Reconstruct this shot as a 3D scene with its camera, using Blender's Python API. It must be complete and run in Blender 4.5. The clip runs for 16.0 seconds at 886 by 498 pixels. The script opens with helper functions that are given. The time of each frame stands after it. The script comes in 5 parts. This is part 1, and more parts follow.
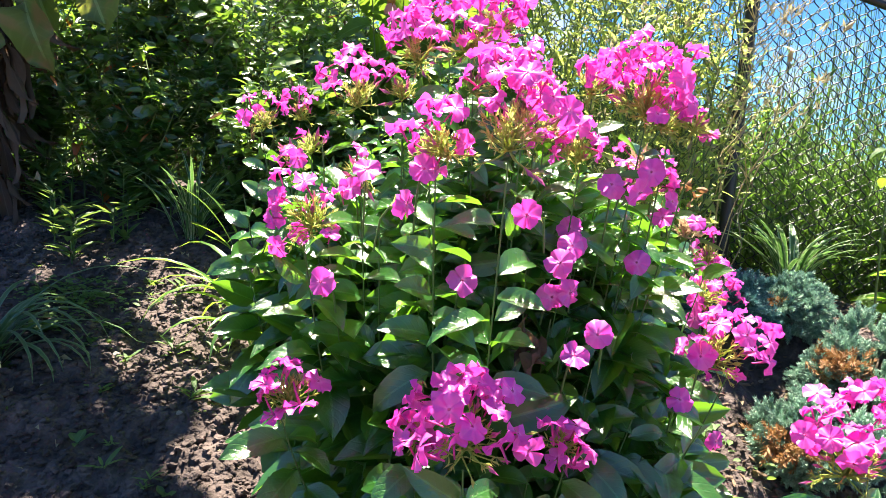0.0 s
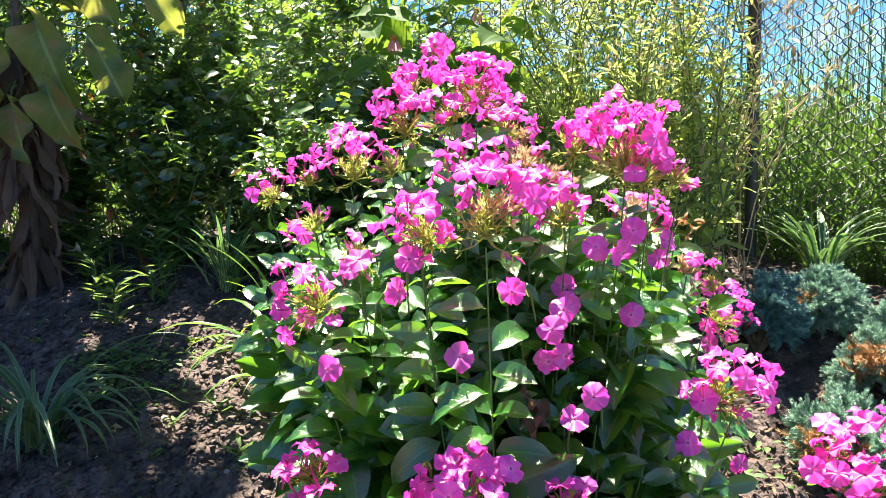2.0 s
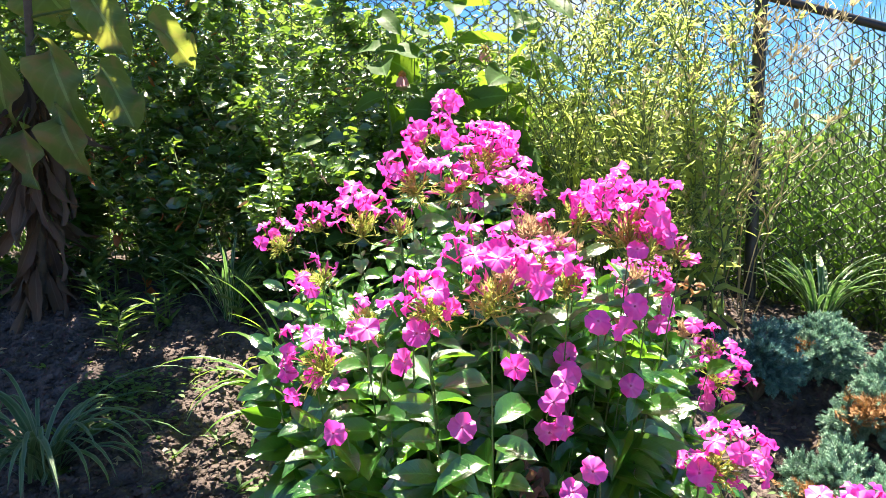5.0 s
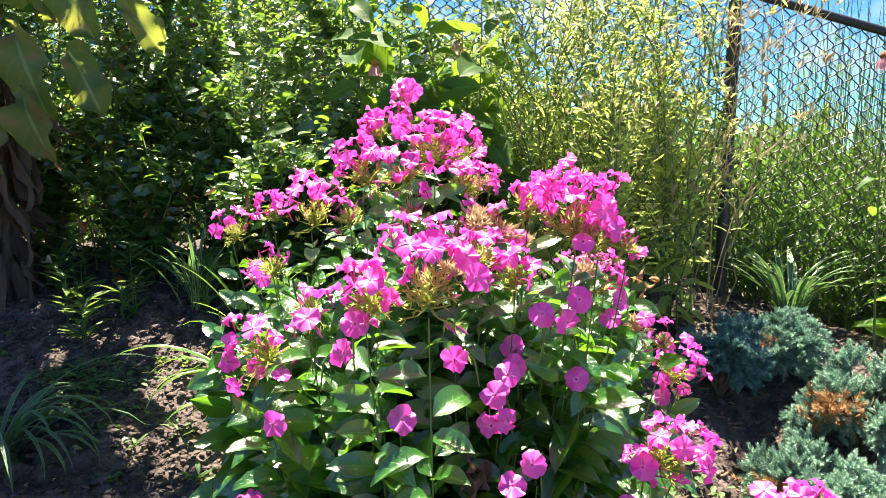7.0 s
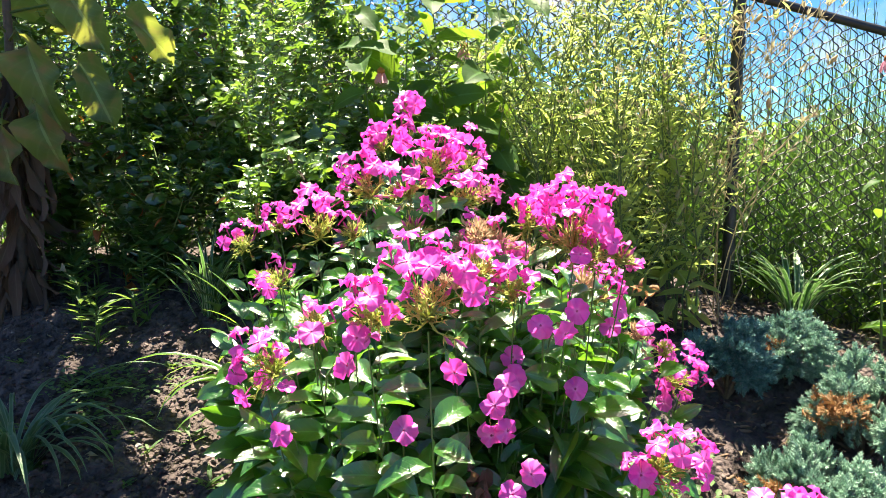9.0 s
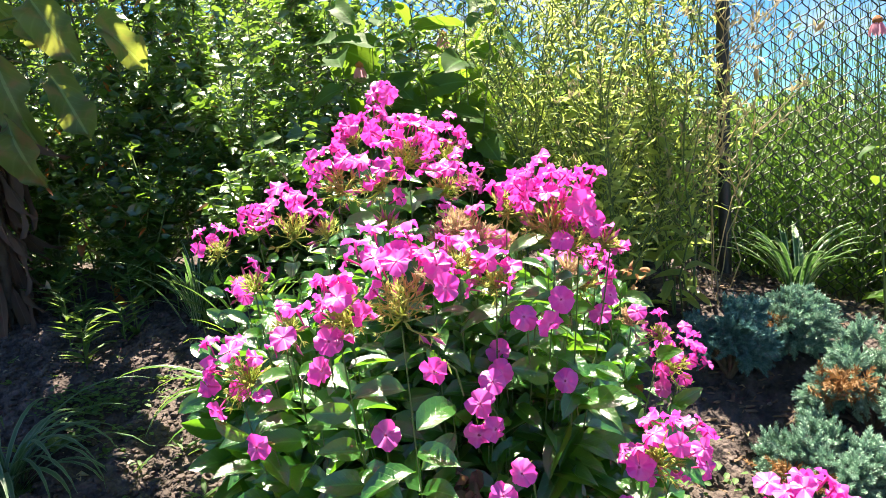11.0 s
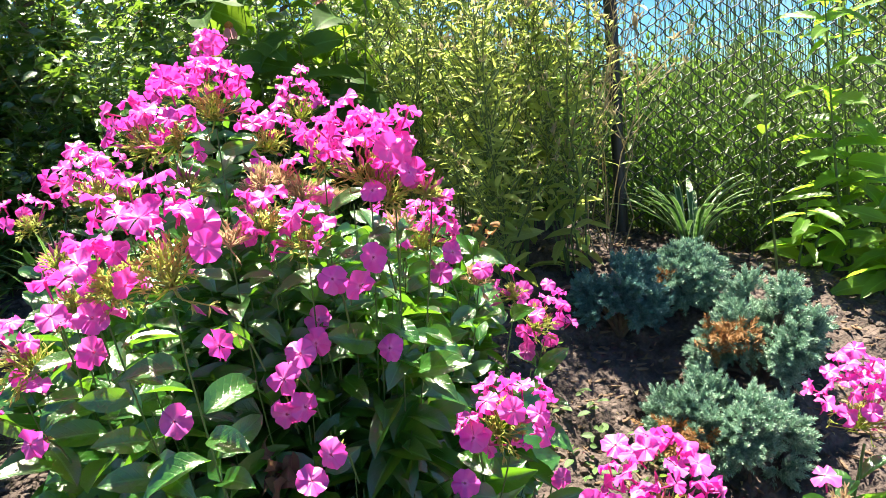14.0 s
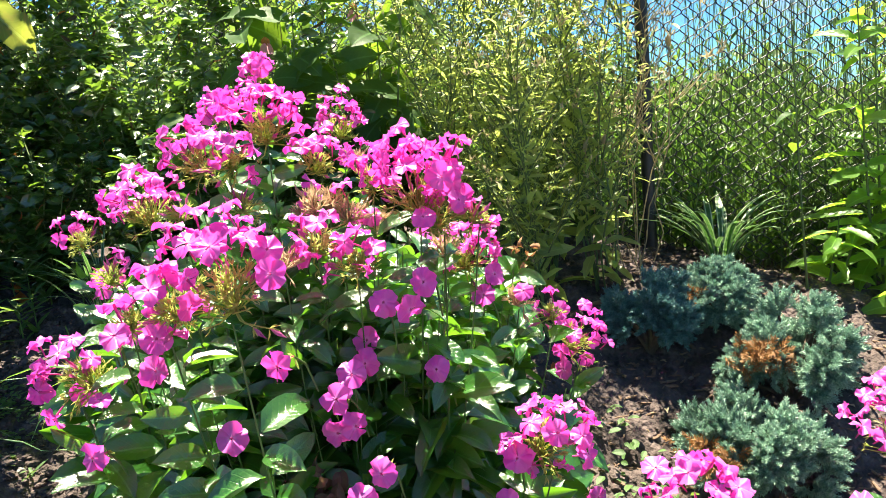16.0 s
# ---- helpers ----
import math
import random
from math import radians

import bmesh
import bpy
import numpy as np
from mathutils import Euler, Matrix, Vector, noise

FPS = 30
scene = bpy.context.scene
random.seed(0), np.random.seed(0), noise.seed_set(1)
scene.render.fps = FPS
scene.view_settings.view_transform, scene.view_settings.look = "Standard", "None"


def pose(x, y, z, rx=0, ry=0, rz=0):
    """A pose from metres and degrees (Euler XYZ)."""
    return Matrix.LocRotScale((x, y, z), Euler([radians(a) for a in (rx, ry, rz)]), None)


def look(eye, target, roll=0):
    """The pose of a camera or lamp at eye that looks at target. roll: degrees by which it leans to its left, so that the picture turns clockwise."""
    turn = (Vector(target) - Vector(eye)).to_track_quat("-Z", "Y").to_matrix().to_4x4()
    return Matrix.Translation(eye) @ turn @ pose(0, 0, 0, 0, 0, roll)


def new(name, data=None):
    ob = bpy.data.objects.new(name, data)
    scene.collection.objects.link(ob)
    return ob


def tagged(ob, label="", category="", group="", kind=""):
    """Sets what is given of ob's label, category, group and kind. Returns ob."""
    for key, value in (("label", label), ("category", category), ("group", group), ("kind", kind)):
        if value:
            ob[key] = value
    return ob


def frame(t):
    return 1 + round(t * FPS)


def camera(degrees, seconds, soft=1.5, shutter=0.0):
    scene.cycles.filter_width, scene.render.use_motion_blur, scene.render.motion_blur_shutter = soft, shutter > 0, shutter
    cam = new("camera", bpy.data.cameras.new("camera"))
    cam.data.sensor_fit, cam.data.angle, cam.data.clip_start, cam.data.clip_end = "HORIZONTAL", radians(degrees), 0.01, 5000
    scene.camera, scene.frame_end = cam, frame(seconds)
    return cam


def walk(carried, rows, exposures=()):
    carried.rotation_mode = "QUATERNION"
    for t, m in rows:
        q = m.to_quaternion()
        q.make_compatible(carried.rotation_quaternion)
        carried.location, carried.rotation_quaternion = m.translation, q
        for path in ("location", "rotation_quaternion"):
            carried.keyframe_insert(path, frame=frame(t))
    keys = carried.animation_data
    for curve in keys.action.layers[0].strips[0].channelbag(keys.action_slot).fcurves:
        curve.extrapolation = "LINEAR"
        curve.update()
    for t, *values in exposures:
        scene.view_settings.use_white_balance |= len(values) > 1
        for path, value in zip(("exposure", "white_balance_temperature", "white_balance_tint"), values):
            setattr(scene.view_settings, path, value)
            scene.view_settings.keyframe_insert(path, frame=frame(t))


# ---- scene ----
cam = camera(59.86, 16.0, soft=0.6)
ROWS = [  # seconds, x, y, z, and the turns about x, y, z
    (0.0, -0.0000, 0.0000, 1.0000, 82.00, -4.26, 0.60),
    (0.5, 0.0126, -0.0077, 1.0248, 81.93, -4.21, 0.67),
    (1.0, 0.0119, -0.0073, 1.0400, 81.86, -2.76, 1.24),
    (1.5, 0.0393, -0.0157, 1.0878, 81.78, 2.65, 3.08),
    (2.0, 0.0533, -0.0202, 1.0887, 81.53, 2.24, 3.18),
    (2.5, 0.0555, -0.0132, 1.0873, 81.32, 2.99, 3.16),
    (3.0, 0.0491, -0.0117, 1.1010, 81.46, 2.29, 3.49),
    (3.5, 0.0433, -0.0226, 1.1158, 81.73, 1.74, 4.00),
    (6.0, 0.0675, -0.0320, 1.1636, 82.46, 0.32, 3.04),
    (6.5, 0.0864, -0.0180, 1.1448, 81.74, 0.72, 2.60),
    (7.0, 0.0943, -0.0191, 1.1500, 81.72, -0.12, 2.65),
    (7.5, 0.0831, -0.0202, 1.1454, 81.63, -0.91, 2.96),
    (8.0, 0.0719, -0.0271, 1.1461, 81.69, -1.68, 3.41),
    (8.5, 0.0893, -0.0229, 1.1563, 81.67, -0.19, 3.29),
    (9.0, 0.1078, -0.0347, 1.1682, 81.66, 0.52, 3.46),
    (11.5, 0.1333, 0.0215, 1.1508, 81.19, 4.75, 2.34),
    (12.0, 0.1352, 0.0438, 1.1272, 81.30, 4.89, 1.25),
    (12.5, 0.1640, 0.0795, 1.0975, 80.93, 3.62, -0.00),
    (13.0, 0.1511, 0.0765, 1.1094, 80.77, 3.24, 0.41),
    (13.5, 0.2148, 0.0828, 1.1209, 79.89, 5.60, -1.12),
    (14.0, 0.2522, 0.0911, 1.1161, 78.99, 5.65, -1.87),
    (14.5, 0.2491, 0.0885, 1.1201, 79.01, 5.25, -1.86),
    (15.0, 0.2437, 0.0884, 1.1260, 79.50, 4.78, -1.44),
    (15.5, 0.2301, 0.0843, 1.1249, 80.08, 4.11, -0.74),
    (16.0, 0.2271, 0.0754, 1.1390, 79.63, 5.26, -0.34),
]
walk(cam, [(t, pose(x, y, z, rx, ry, rz)) for t, x, y, z, rx, ry, rz in ROWS],
     exposures=[(0.0, 2.52, 6900, 13), (3.5, 2.49, 7000, 12), (7.0, 2.42, 7150, 11), (14.0, 2.29, 7150, 8), (16.0, 2.29, 7150, 8)])

# ---- light ----
SUN_EL, SUN_AZ = radians(73), radians(-8)   # the sun stands high ahead, a little to the left
world = bpy.data.worlds.new("sky")
scene.world = world
world.use_nodes = True
wt = world.node_tree
sky = wt.nodes.new("ShaderNodeTexSky")
sky.sky_type, sky.sun_disc = "NISHITA", False
sky.sun_elevation, sky.sun_rotation = SUN_EL, SUN_AZ
sky.altitude, sky.dust_density, sky.ozone_density = 1500, 0.2, 3.0
coord = wt.nodes.new("ShaderNodeTexCoord")
puffs = wt.nodes.new("ShaderNodeTexNoise")
puffs.inputs["Scale"].default_value, puffs.inputs["Detail"].default_value = 5.0, 6.0
ramp = wt.nodes.new("ShaderNodeValToRGB")
ramp.color_ramp.elements[0].position, ramp.color_ramp.elements[1].position = 0.56, 0.70
cloud = wt.nodes.new("ShaderNodeMix")
cloud.data_type = "RGBA"
cloud.inputs["B"].default_value = (5.2, 5.5, 5.9, 1)
wt.links.new(coord.outputs["Generated"], puffs.inputs["Vector"])
wt.links.new(puffs.outputs["Fac"], ramp.inputs["Fac"])
wt.links.new(ramp.outputs["Color"], cloud.inputs["Factor"])
deep = wt.nodes.new("ShaderNodeMix")
deep.data_type, deep.blend_type = "RGBA", "MULTIPLY"
deep.inputs["Factor"].default_value = 1.0
deep.inputs["B"].default_value = (0.30, 0.64, 0.98, 1)
wt.links.new(sky.outputs["Color"], deep.inputs["A"])
wt.links.new(deep.outputs["Result"], cloud.inputs["A"])
wt.links.new(cloud.outputs["Result"], wt.nodes["Background"].inputs["Color"])
wt.nodes["Background"].inputs["Strength"].default_value = 0.045

sun = new("sun", bpy.data.lights.new("sun", "SUN"))
sun.data.energy, sun.data.angle, sun.data.color = 5.0, radians(0.53), (1.0, 0.93, 0.80)
toward = Vector((math.sin(SUN_AZ) * math.cos(SUN_EL), math.cos(SUN_AZ) * math.cos(SUN_EL), math.sin(SUN_EL)))
sun.matrix_world = look(toward * 20, (0, 0, 0))


# ---- materials ----
def graph(name):
    m = bpy.data.materials.new(name)
    m.use_nodes = True
    t = m.node_tree
    t.nodes.clear()

    def node(kind, **values):
        n = t.nodes.new("ShaderNode" + kind)
        for key, value in values.items():
            n.inputs[key.replace("_", " ")].default_value = value
        return n
    return m, t, node, t.links.new


def mathnode(t, op, a, b=None):
    n = t.nodes.new("ShaderNodeMath")
    n.operation = op
    for k, v in ((0, a), (1, b)):
        if v is None:
            continue
        if isinstance(v, (int, float)):
            n.inputs[k].default_value = v
        else:
            t.links.new(v, n.inputs[k])
    return n.outputs[0]


def mixnode(t, fac, a, b, blend="MIX"):
    n = t.nodes.new("ShaderNodeMix")
    n.data_type, n.blend_type = "RGBA", blend
    for key, v in (("Factor", fac), ("A", a), ("B", b)):
        if isinstance(v, (int, float)):
            n.inputs[key].default_value = v
        elif isinstance(v, tuple):
            n.inputs[key].default_value = (*v, 1)
        else:
            t.links.new(v, n.inputs[key])
    return n.outputs["Result"]


def chance(t):
    """A random number for each piece: object by object, and island by island in joined meshes."""
    a = t.nodes.new("ShaderNodeObjectInfo").outputs["Random"]
    b = t.nodes.new("ShaderNodeNewGeometry").outputs["Random Per Island"]
    return mathnode(t, "FRACT", mathnode(t, "ADD", a, b))


def leaf_material(name, dark, light, shine, rough=0.42, through_light=0.42, veins=0.5, stripe=None, spots=None, gloss=0.5, pucker=0.3):
    """A leaf: base colour between dark and light by chance, light that shines through, a paler midrib and side veins."""
    m, t, node, link = graph(name)
    uv = node("UVMap").outputs["UV"]
    sep = node("SeparateXYZ")
    link(uv, sep.inputs[0])
    u, v = sep.outputs["X"], sep.outputs["Y"]
    r = chance(t)
    away = mathnode(t, "ABSOLUTE", mathnode(t, "SUBTRACT", u, 0.5))
    rib = mathnode(t, "LESS_THAN", away, 0.035)
    side = mathnode(t, "SINE", mathnode(t, "MULTIPLY", mathnode(t, "SUBTRACT", v, mathnode(t, "MULTIPLY", away, 0.55)), 48.0))
    side = mathnode(t, "POWER", mathnode(t, "MAXIMUM", side, 0.0), 6.0)
    spot = node("CombineXYZ")
    link(mathnode(t, "ADD", mathnode(t, "MULTIPLY", u, 0.45), mathnode(t, "MULTIPLY", r, 37.0)), spot.inputs[0])
    link(mathnode(t, "ADD", v, mathnode(t, "MULTIPLY", r, 11.0)), spot.inputs[1])
    grain = node("TexNoise", Scale=13.0, Detail=4.0)
    link(spot.outputs[0], grain.inputs["Vector"])
    tone = mixnode(t, r, dark, light)
    tone = mixnode(t, mathnode(t, "MULTIPLY", grain.outputs["Fac"], 0.5), tone, tuple(c * 0.55 for c in dark))
    tone = mixnode(t, mathnode(t, "MULTIPLY", mathnode(t, "MAXIMUM", rib, mathnode(t, "MULTIPLY", side, 0.22)), veins), tone, tuple(min(1, c * 1.9 + 0.03) for c in light))
    if stripe:
        edge = mathnode(t, "GREATER_THAN", away, 0.30)
        tone = mixnode(t, mathnode(t, "MULTIPLY", edge, 0.85), tone, stripe)
    if spots:
        blot = node("TexNoise", Scale=4.0, Detail=5.0)
        link(spot.outputs[0], blot.inputs["Vector"])
        cut = node("ValToRGB")
        cut.color_ramp.elements[0].position, cut.color_ramp.elements[1].position = 0.50, 0.62
        link(blot.outputs["Fac"], cut.inputs["Fac"])
        tone = mixnode(t, cut.outputs["Color"], tone, spots)
    bright = mixnode(t, 0.75, tone, mixnode(t, r, shine, tuple(c * 0.7 for c in shine)))
    skin = node("BsdfPrincipled", Roughness=rough)
    skin.inputs["Specular IOR Level"].default_value = gloss
    skin.inputs["Coat Weight"].default_value, skin.inputs["Coat Roughness"].default_value = (1.0 if gloss >= 0.9 else 0.0), 0.29
    link(tone, skin.inputs["Base Color"])
    glow = node("BsdfTranslucent")
    link(bright, glow.inputs["Color"])
    bump = node("Bump", Strength=pucker, Distance=0.003)
    link(mathnode(t, "ADD", mathnode(t, "ADD", mathnode(t, "MULTIPLY", rib, -0.5), mathnode(t, "MULTIPLY", side, -0.16)), grain.outputs["Fac"]), bump.inputs["Height"])
    link(bump.outputs["Normal"], skin.inputs["Normal"])
    both = node("MixShader", Fac=through_light)
    link(skin.outputs[0], both.inputs[1])
    link(glow.outputs[0], both.inputs[2])
    link(both.outputs[0], node("OutputMaterial").inputs["Surface"])
    return m


def plain_material(name, one, two, scale=30.0, rough=0.8, bump_by=0.4, metal=0.0, fine=4.0):
    """A surface of two tones, mottled at two scales, with fine relief."""
    m, t, node, link = graph(name)
    at = node("TexCoord").outputs["Object"]
    big, small = node("TexNoise", Scale=scale, Detail=5.0), node("TexNoise", Scale=scale * fine, Detail=4.0)
    link(at, big.inputs["Vector"])
    link(at, small.inputs["Vector"])
    ramp = node("ValToRGB")
    ramp.color_ramp.elements[0].position, ramp.color_ramp.elements[1].position = 0.35, 0.65
    link(big.outputs["Fac"], ramp.inputs["Fac"])
    tone = mixnode(t, ramp.outputs["Color"], one, two)
    tone = mixnode(t, mathnode(t, "MULTIPLY", chance(t), 0.5), tone, tuple(c * 0.5 for c in one))
    tone = mixnode(t, mathnode(t, "MULTIPLY", small.outputs["Fac"], 0.6), tone, tuple(c * 0.6 for c in two))
    skin = node("BsdfPrincipled", Roughness=rough, Metallic=metal)
    link(tone, skin.inputs["Base Color"])
    bump = node("Bump", Strength=bump_by, Distance=0.01)
    link(mathnode(t, "ADD", big.outputs["Fac"], mathnode(t, "MULTIPLY", small.outputs["Fac"], 0.6)), bump.inputs["Height"])
    link(bump.outputs["Normal"], skin.inputs["Normal"])
    link(skin.outputs[0], node("OutputMaterial").inputs["Surface"])
    return m


def petal_material(name, pink, pale, eye, shine):
    """A petal: a dark eye, a pale star round it, fading into pink, and thin enough for light to pass."""
    m, t, node, link = graph(name)
    sep = node("SeparateXYZ")
    link(node("UVMap").outputs["UV"], sep.inputs[0])
    u, v = sep.outputs["X"], sep.outputs["Y"]
    r = chance(t)
    ramp = node("ValToRGB")
    e = ramp.color_ramp.elements
    e[0].position, e[0].color = 0.05, (*eye, 1)
    e[1].position, e[1].color = 0.34, (*pink, 1)
    mid = e.new(0.13)
    mid.color = (*pale, 1)
    far = e.new(1.0)
    far.color = (*[c * 0.92 for c in pink], 1)
    streak = node("TexNoise", Scale=7.0, Detail=3.0)
    link(node("UVMap").outputs["UV"], streak.inputs["Vector"])
    link(mathnode(t, "ADD", v, mathnode(t, "MULTIPLY", mathnode(t, "SUBTRACT", streak.outputs["Fac"], 0.5), 0.10)), ramp.inputs["Fac"])
    # petals made paler at random, painting in bright highlights
    tone = mixnode(t, mathnode(t, "MULTIPLY", mathnode(t, "POWER", r, 1.6), 0.30), ramp.outputs["Color"], (0.96, 0.40, 0.82))
    skin = node("BsdfPrincipled", Roughness=0.36)
    skin.inputs["Specular IOR Level"].default_value = 0.6
    link(tone, skin.inputs["Base Color"])
    glow = node("BsdfTranslucent")
    link(mixnode(t, 0.8, tone, shine), glow.inputs["Color"])
    bump = node("Bump", Strength=0.25, Distance=0.002)
    link(mathnode(t, "SINE", mathnode(t, "MULTIPLY", u, 70.0)), bump.inputs["Height"])
    link(bump.outputs["Normal"], skin.inputs["Normal"])
    both = node("MixShader", Fac=0.42)
    link(skin.outputs[0], both.inputs[1])
    link(glow.outputs[0], both.inputs[2])
    link(both.outputs[0], node("OutputMaterial").inputs["Surface"])
    return m


def soil_material():
    """Dark loam with dry pale crusts, crumbs and darker hollows."""
    m, t, node, link = graph("soil")
    at = node("TexCoord").outputs["Object"]
    parts = [node("TexNoise", Scale=s, Detail=6.0) for s in (3.0, 22.0, 140.0)]
    crumbs = node("TexVoronoi", Scale=95.0)
    for n in (*parts, crumbs):
        link(at, n.inputs["Vector"])
    ramp = node("ValToRGB")
    ramp.color_ramp.elements[0].position, ramp.color_ramp.elements[1].position = 0.38, 0.68
    link(parts[1].outputs["Fac"], ramp.inputs["Fac"])
    tone = mixnode(t, ramp.outputs["Color"], (0.056, 0.040, 0.036), (0.20, 0.150, 0.138))
    tone = mixnode(t, mathnode(t, "MULTIPLY", parts[0].outputs["Fac"], 0.6), tone, (0.060, 0.044, 0.040))
    tone = mixnode(t, mathnode(t, "MULTIPLY", parts[2].outputs["Fac"], 0.55), tone, (0.030, 0.021, 0.018))
    skin = node("BsdfPrincipled", Roughness=0.92)
    link(tone, skin.inputs["Base Color"])
    h = mathnode(t, "ADD", parts[1].outputs["Fac"], mathnode(t, "MULTIPLY", parts[2].outputs["Fac"], 0.6))
    h = mathnode(t, "SUBTRACT", h, mathnode(t, "MULTIPLY", crumbs.outputs["Distance"], 0.5))
    bump = node("Bump", Strength=0.9, Distance=0.012)
    link(h, bump.inputs["Height"])
    link(bump.outputs["Normal"], skin.inputs["Normal"])
    link(skin.outputs[0], node("OutputMaterial").inputs["Surface"])
    return m


SOIL = soil_material()
PHLOX_LEAF = leaf_material("phlox_leaf", (0.011, 0.078, 0.012), (0.038, 0.168, 0.020), (0.30, 0.74, 0.04), 0.25, 0.32, 0.45, gloss=1.0, pucker=0.5)
PHLOX_STEM = leaf_material("phlox_stem", (0.07, 0.15, 0.035), (0.12, 0.22, 0.06), (0.3, 0.5, 0.1), 0.5, 0.15, 0.0)
PETAL = petal_material("petal", (0.85, 0.12, 0.62), (0.94, 0.36, 0.80), (0.46, 0.01, 0.20), (0.98, 0.06, 0.56))
PETAL_TUBE = leaf_material("petal_tube", (0.55, 0.04, 0.26), (0.75, 0.10, 0.42), (0.95, 0.2, 0.5), 0.5, 0.4, 0.0)
CALYX = leaf_material("calyx", (0.26, 0.40, 0.07), (0.52, 0.53, 0.14), (0.92, 0.98, 0.28), 0.5, 0.4, 0.0)
DRY_CALYX = leaf_material("dry_calyx", (0.42, 0.30, 0.17), (0.62, 0.46, 0.28), (0.9, 0.7, 0.4), 0.6, 0.35, 0.0)
BUD = leaf_material("bud", (0.55, 0.06, 0.30), (0.72, 0.22, 0.45), (0.9, 0.25, 0.5), 0.5, 0.3, 0.0)
SHRUB_LEAF = leaf_material("shrub_leaf", (0.016, 0.062, 0.014), (0.062, 0.155, 0.028), (0.38, 0.66, 0.06), 0.25, 0.34, 0.4, gloss=0.9)
FEATHER_LEAF = leaf_material("feather_leaf", (0.080, 0.17, 0.036), (0.32, 0.41, 0.12), (0.86, 1.0, 0.24), 0.36, 0.55, 0.3, gloss=0.7)
DRY_SEED = leaf_material("dry_seed", (0.34, 0.28, 0.16), (0.56, 0.47, 0.30), (0.75, 0.65, 0.35), 0.6, 0.35, 0.0)
THICKET_LEAF = leaf_material("thicket_leaf", (0.030, 0.080, 0.018), (0.085, 0.18, 0.035), (0.28, 0.54, 0.06), 0.4, 0.36, 0.3)
CONE_LEAF = leaf_material("coneflower_leaf", (0.03, 0.085, 0.022), (0.06, 0.14, 0.035), (0.40, 0.66, 0.05), 0.55, 0.42, 0.6, gloss=0.3)
CONE_PETAL = leaf_material("coneflower_petal", (0.62, 0.25, 0.36), (0.75, 0.38, 0.46), (0.9, 0.5, 0.6), 0.55, 0.45, 0.1)
CONE_HEAD = plain_material("coneflower_cone", (0.35, 0.10, 0.03), (0.5, 0.22, 0.05), 200)
TALL_LEAF = leaf_material("tall_leaf", (0.06, 0.17, 0.03), (0.14, 0.29, 0.045), (0.62, 1.0, 0.08), 0.38, 0.55, 0.6)
BIG_LEAF = leaf_material("big_leaf", (0.06, 0.12, 0.04), (0.13, 0.19, 0.06), (0.60, 0.70, 0.10), 0.5, 0.36, 0.8, spots=(0.22, 0.13, 0.07))
DEAD_LEAF = leaf_material("dead_leaf", (0.055, 0.036, 0.026), (0.16, 0.10, 0.065), (0.4, 0.22, 0.1), 0.8, 0.2, 0.2)
RUST_LEAF = leaf_material("rust_leaf", (0.36, 0.10, 0.03), (0.50, 0.18, 0.05), (0.9, 0.35, 0.08), 0.6, 0.4, 0.3)
STRIPED_BLADE = leaf_material("striped_blade", (0.03, 0.11, 0.03), (0.07, 0.19, 0.05), (0.22, 0.48, 0.10), 0.34, 0.25, 0.0, stripe=(0.46, 0.56, 0.34))
# edge stripe dimmed in the colour for the shade this clump stands in
DARK_BLADE = leaf_material("dark_blade", (0.04, 0.11, 0.05), (0.09, 0.19, 0.08), (0.25, 0.45, 0.14), 0.34, 0.28, 0.0, stripe=(0.17, 0.25, 0.14))
GREEN_BLADE = leaf_material("green_blade", (0.06, 0.17, 0.03), (0.13, 0.28, 0.045), (0.5, 0.82, 0.06), 0.28, 0.42, 0.3, gloss=0.9)
WEED_LEAF = leaf_material("weed_leaf", (0.05, 0.12, 0.035), (0.10, 0.20, 0.05), (0.4, 0.6, 0.1), 0.5, 0.35, 0.5)
NEEDLE = leaf_material("juniper_needle", (0.13, 0.29, 0.21), (0.52, 0.72, 0.55), (0.25, 0.44, 0.33), 0.42, 0.15, 0.0)
DARK_NEEDLE = leaf_material("dark_juniper_needle", (0.06, 0.18, 0.17), (0.22, 0.42, 0.40), (0.12, 0.30, 0.28), 0.42, 0.15, 0.0)
DEAD_NEEDLE = leaf_material("dead_needle", (0.24, 0.12, 0.05), (0.42, 0.24, 0.10), (0.6, 0.3, 0.1), 0.7, 0.2, 0.0)
BARK = plain_material("bark", (0.09, 0.065, 0.045), (0.17, 0.125, 0.09), 60)
STALK = plain_material("dry_stalk", (0.10, 0.07, 0.05), (0.20, 0.15, 0.10), 40)
GREEN_STEM = leaf_material("green_stem", (0.09, 0.15, 0.05), (0.17, 0.24, 0.08), (0.35, 0.5, 0.12), 0.55, 0.15, 0.0)
FENCE_METAL = plain_material("black_coated_steel", (0.012, 0.013, 0.014), (0.03, 0.032, 0.035), 25, 0.42, 0.08)
STONE = plain_material("stone", (0.20, 0.18, 0.16), (0.34, 0.31, 0.28), 40, 0.85)
MULCH = plain_material("mulch", (0.12, 0.075, 0.05), (0.26, 0.17, 0.11), 50, 0.9)
FAR_LEAF = leaf_material("tree_leaf", (0.04, 0.10, 0.025), (0.09, 0.17, 0.04), (0.40, 0.60, 0.10), 0.5, 0.45, 0.0)


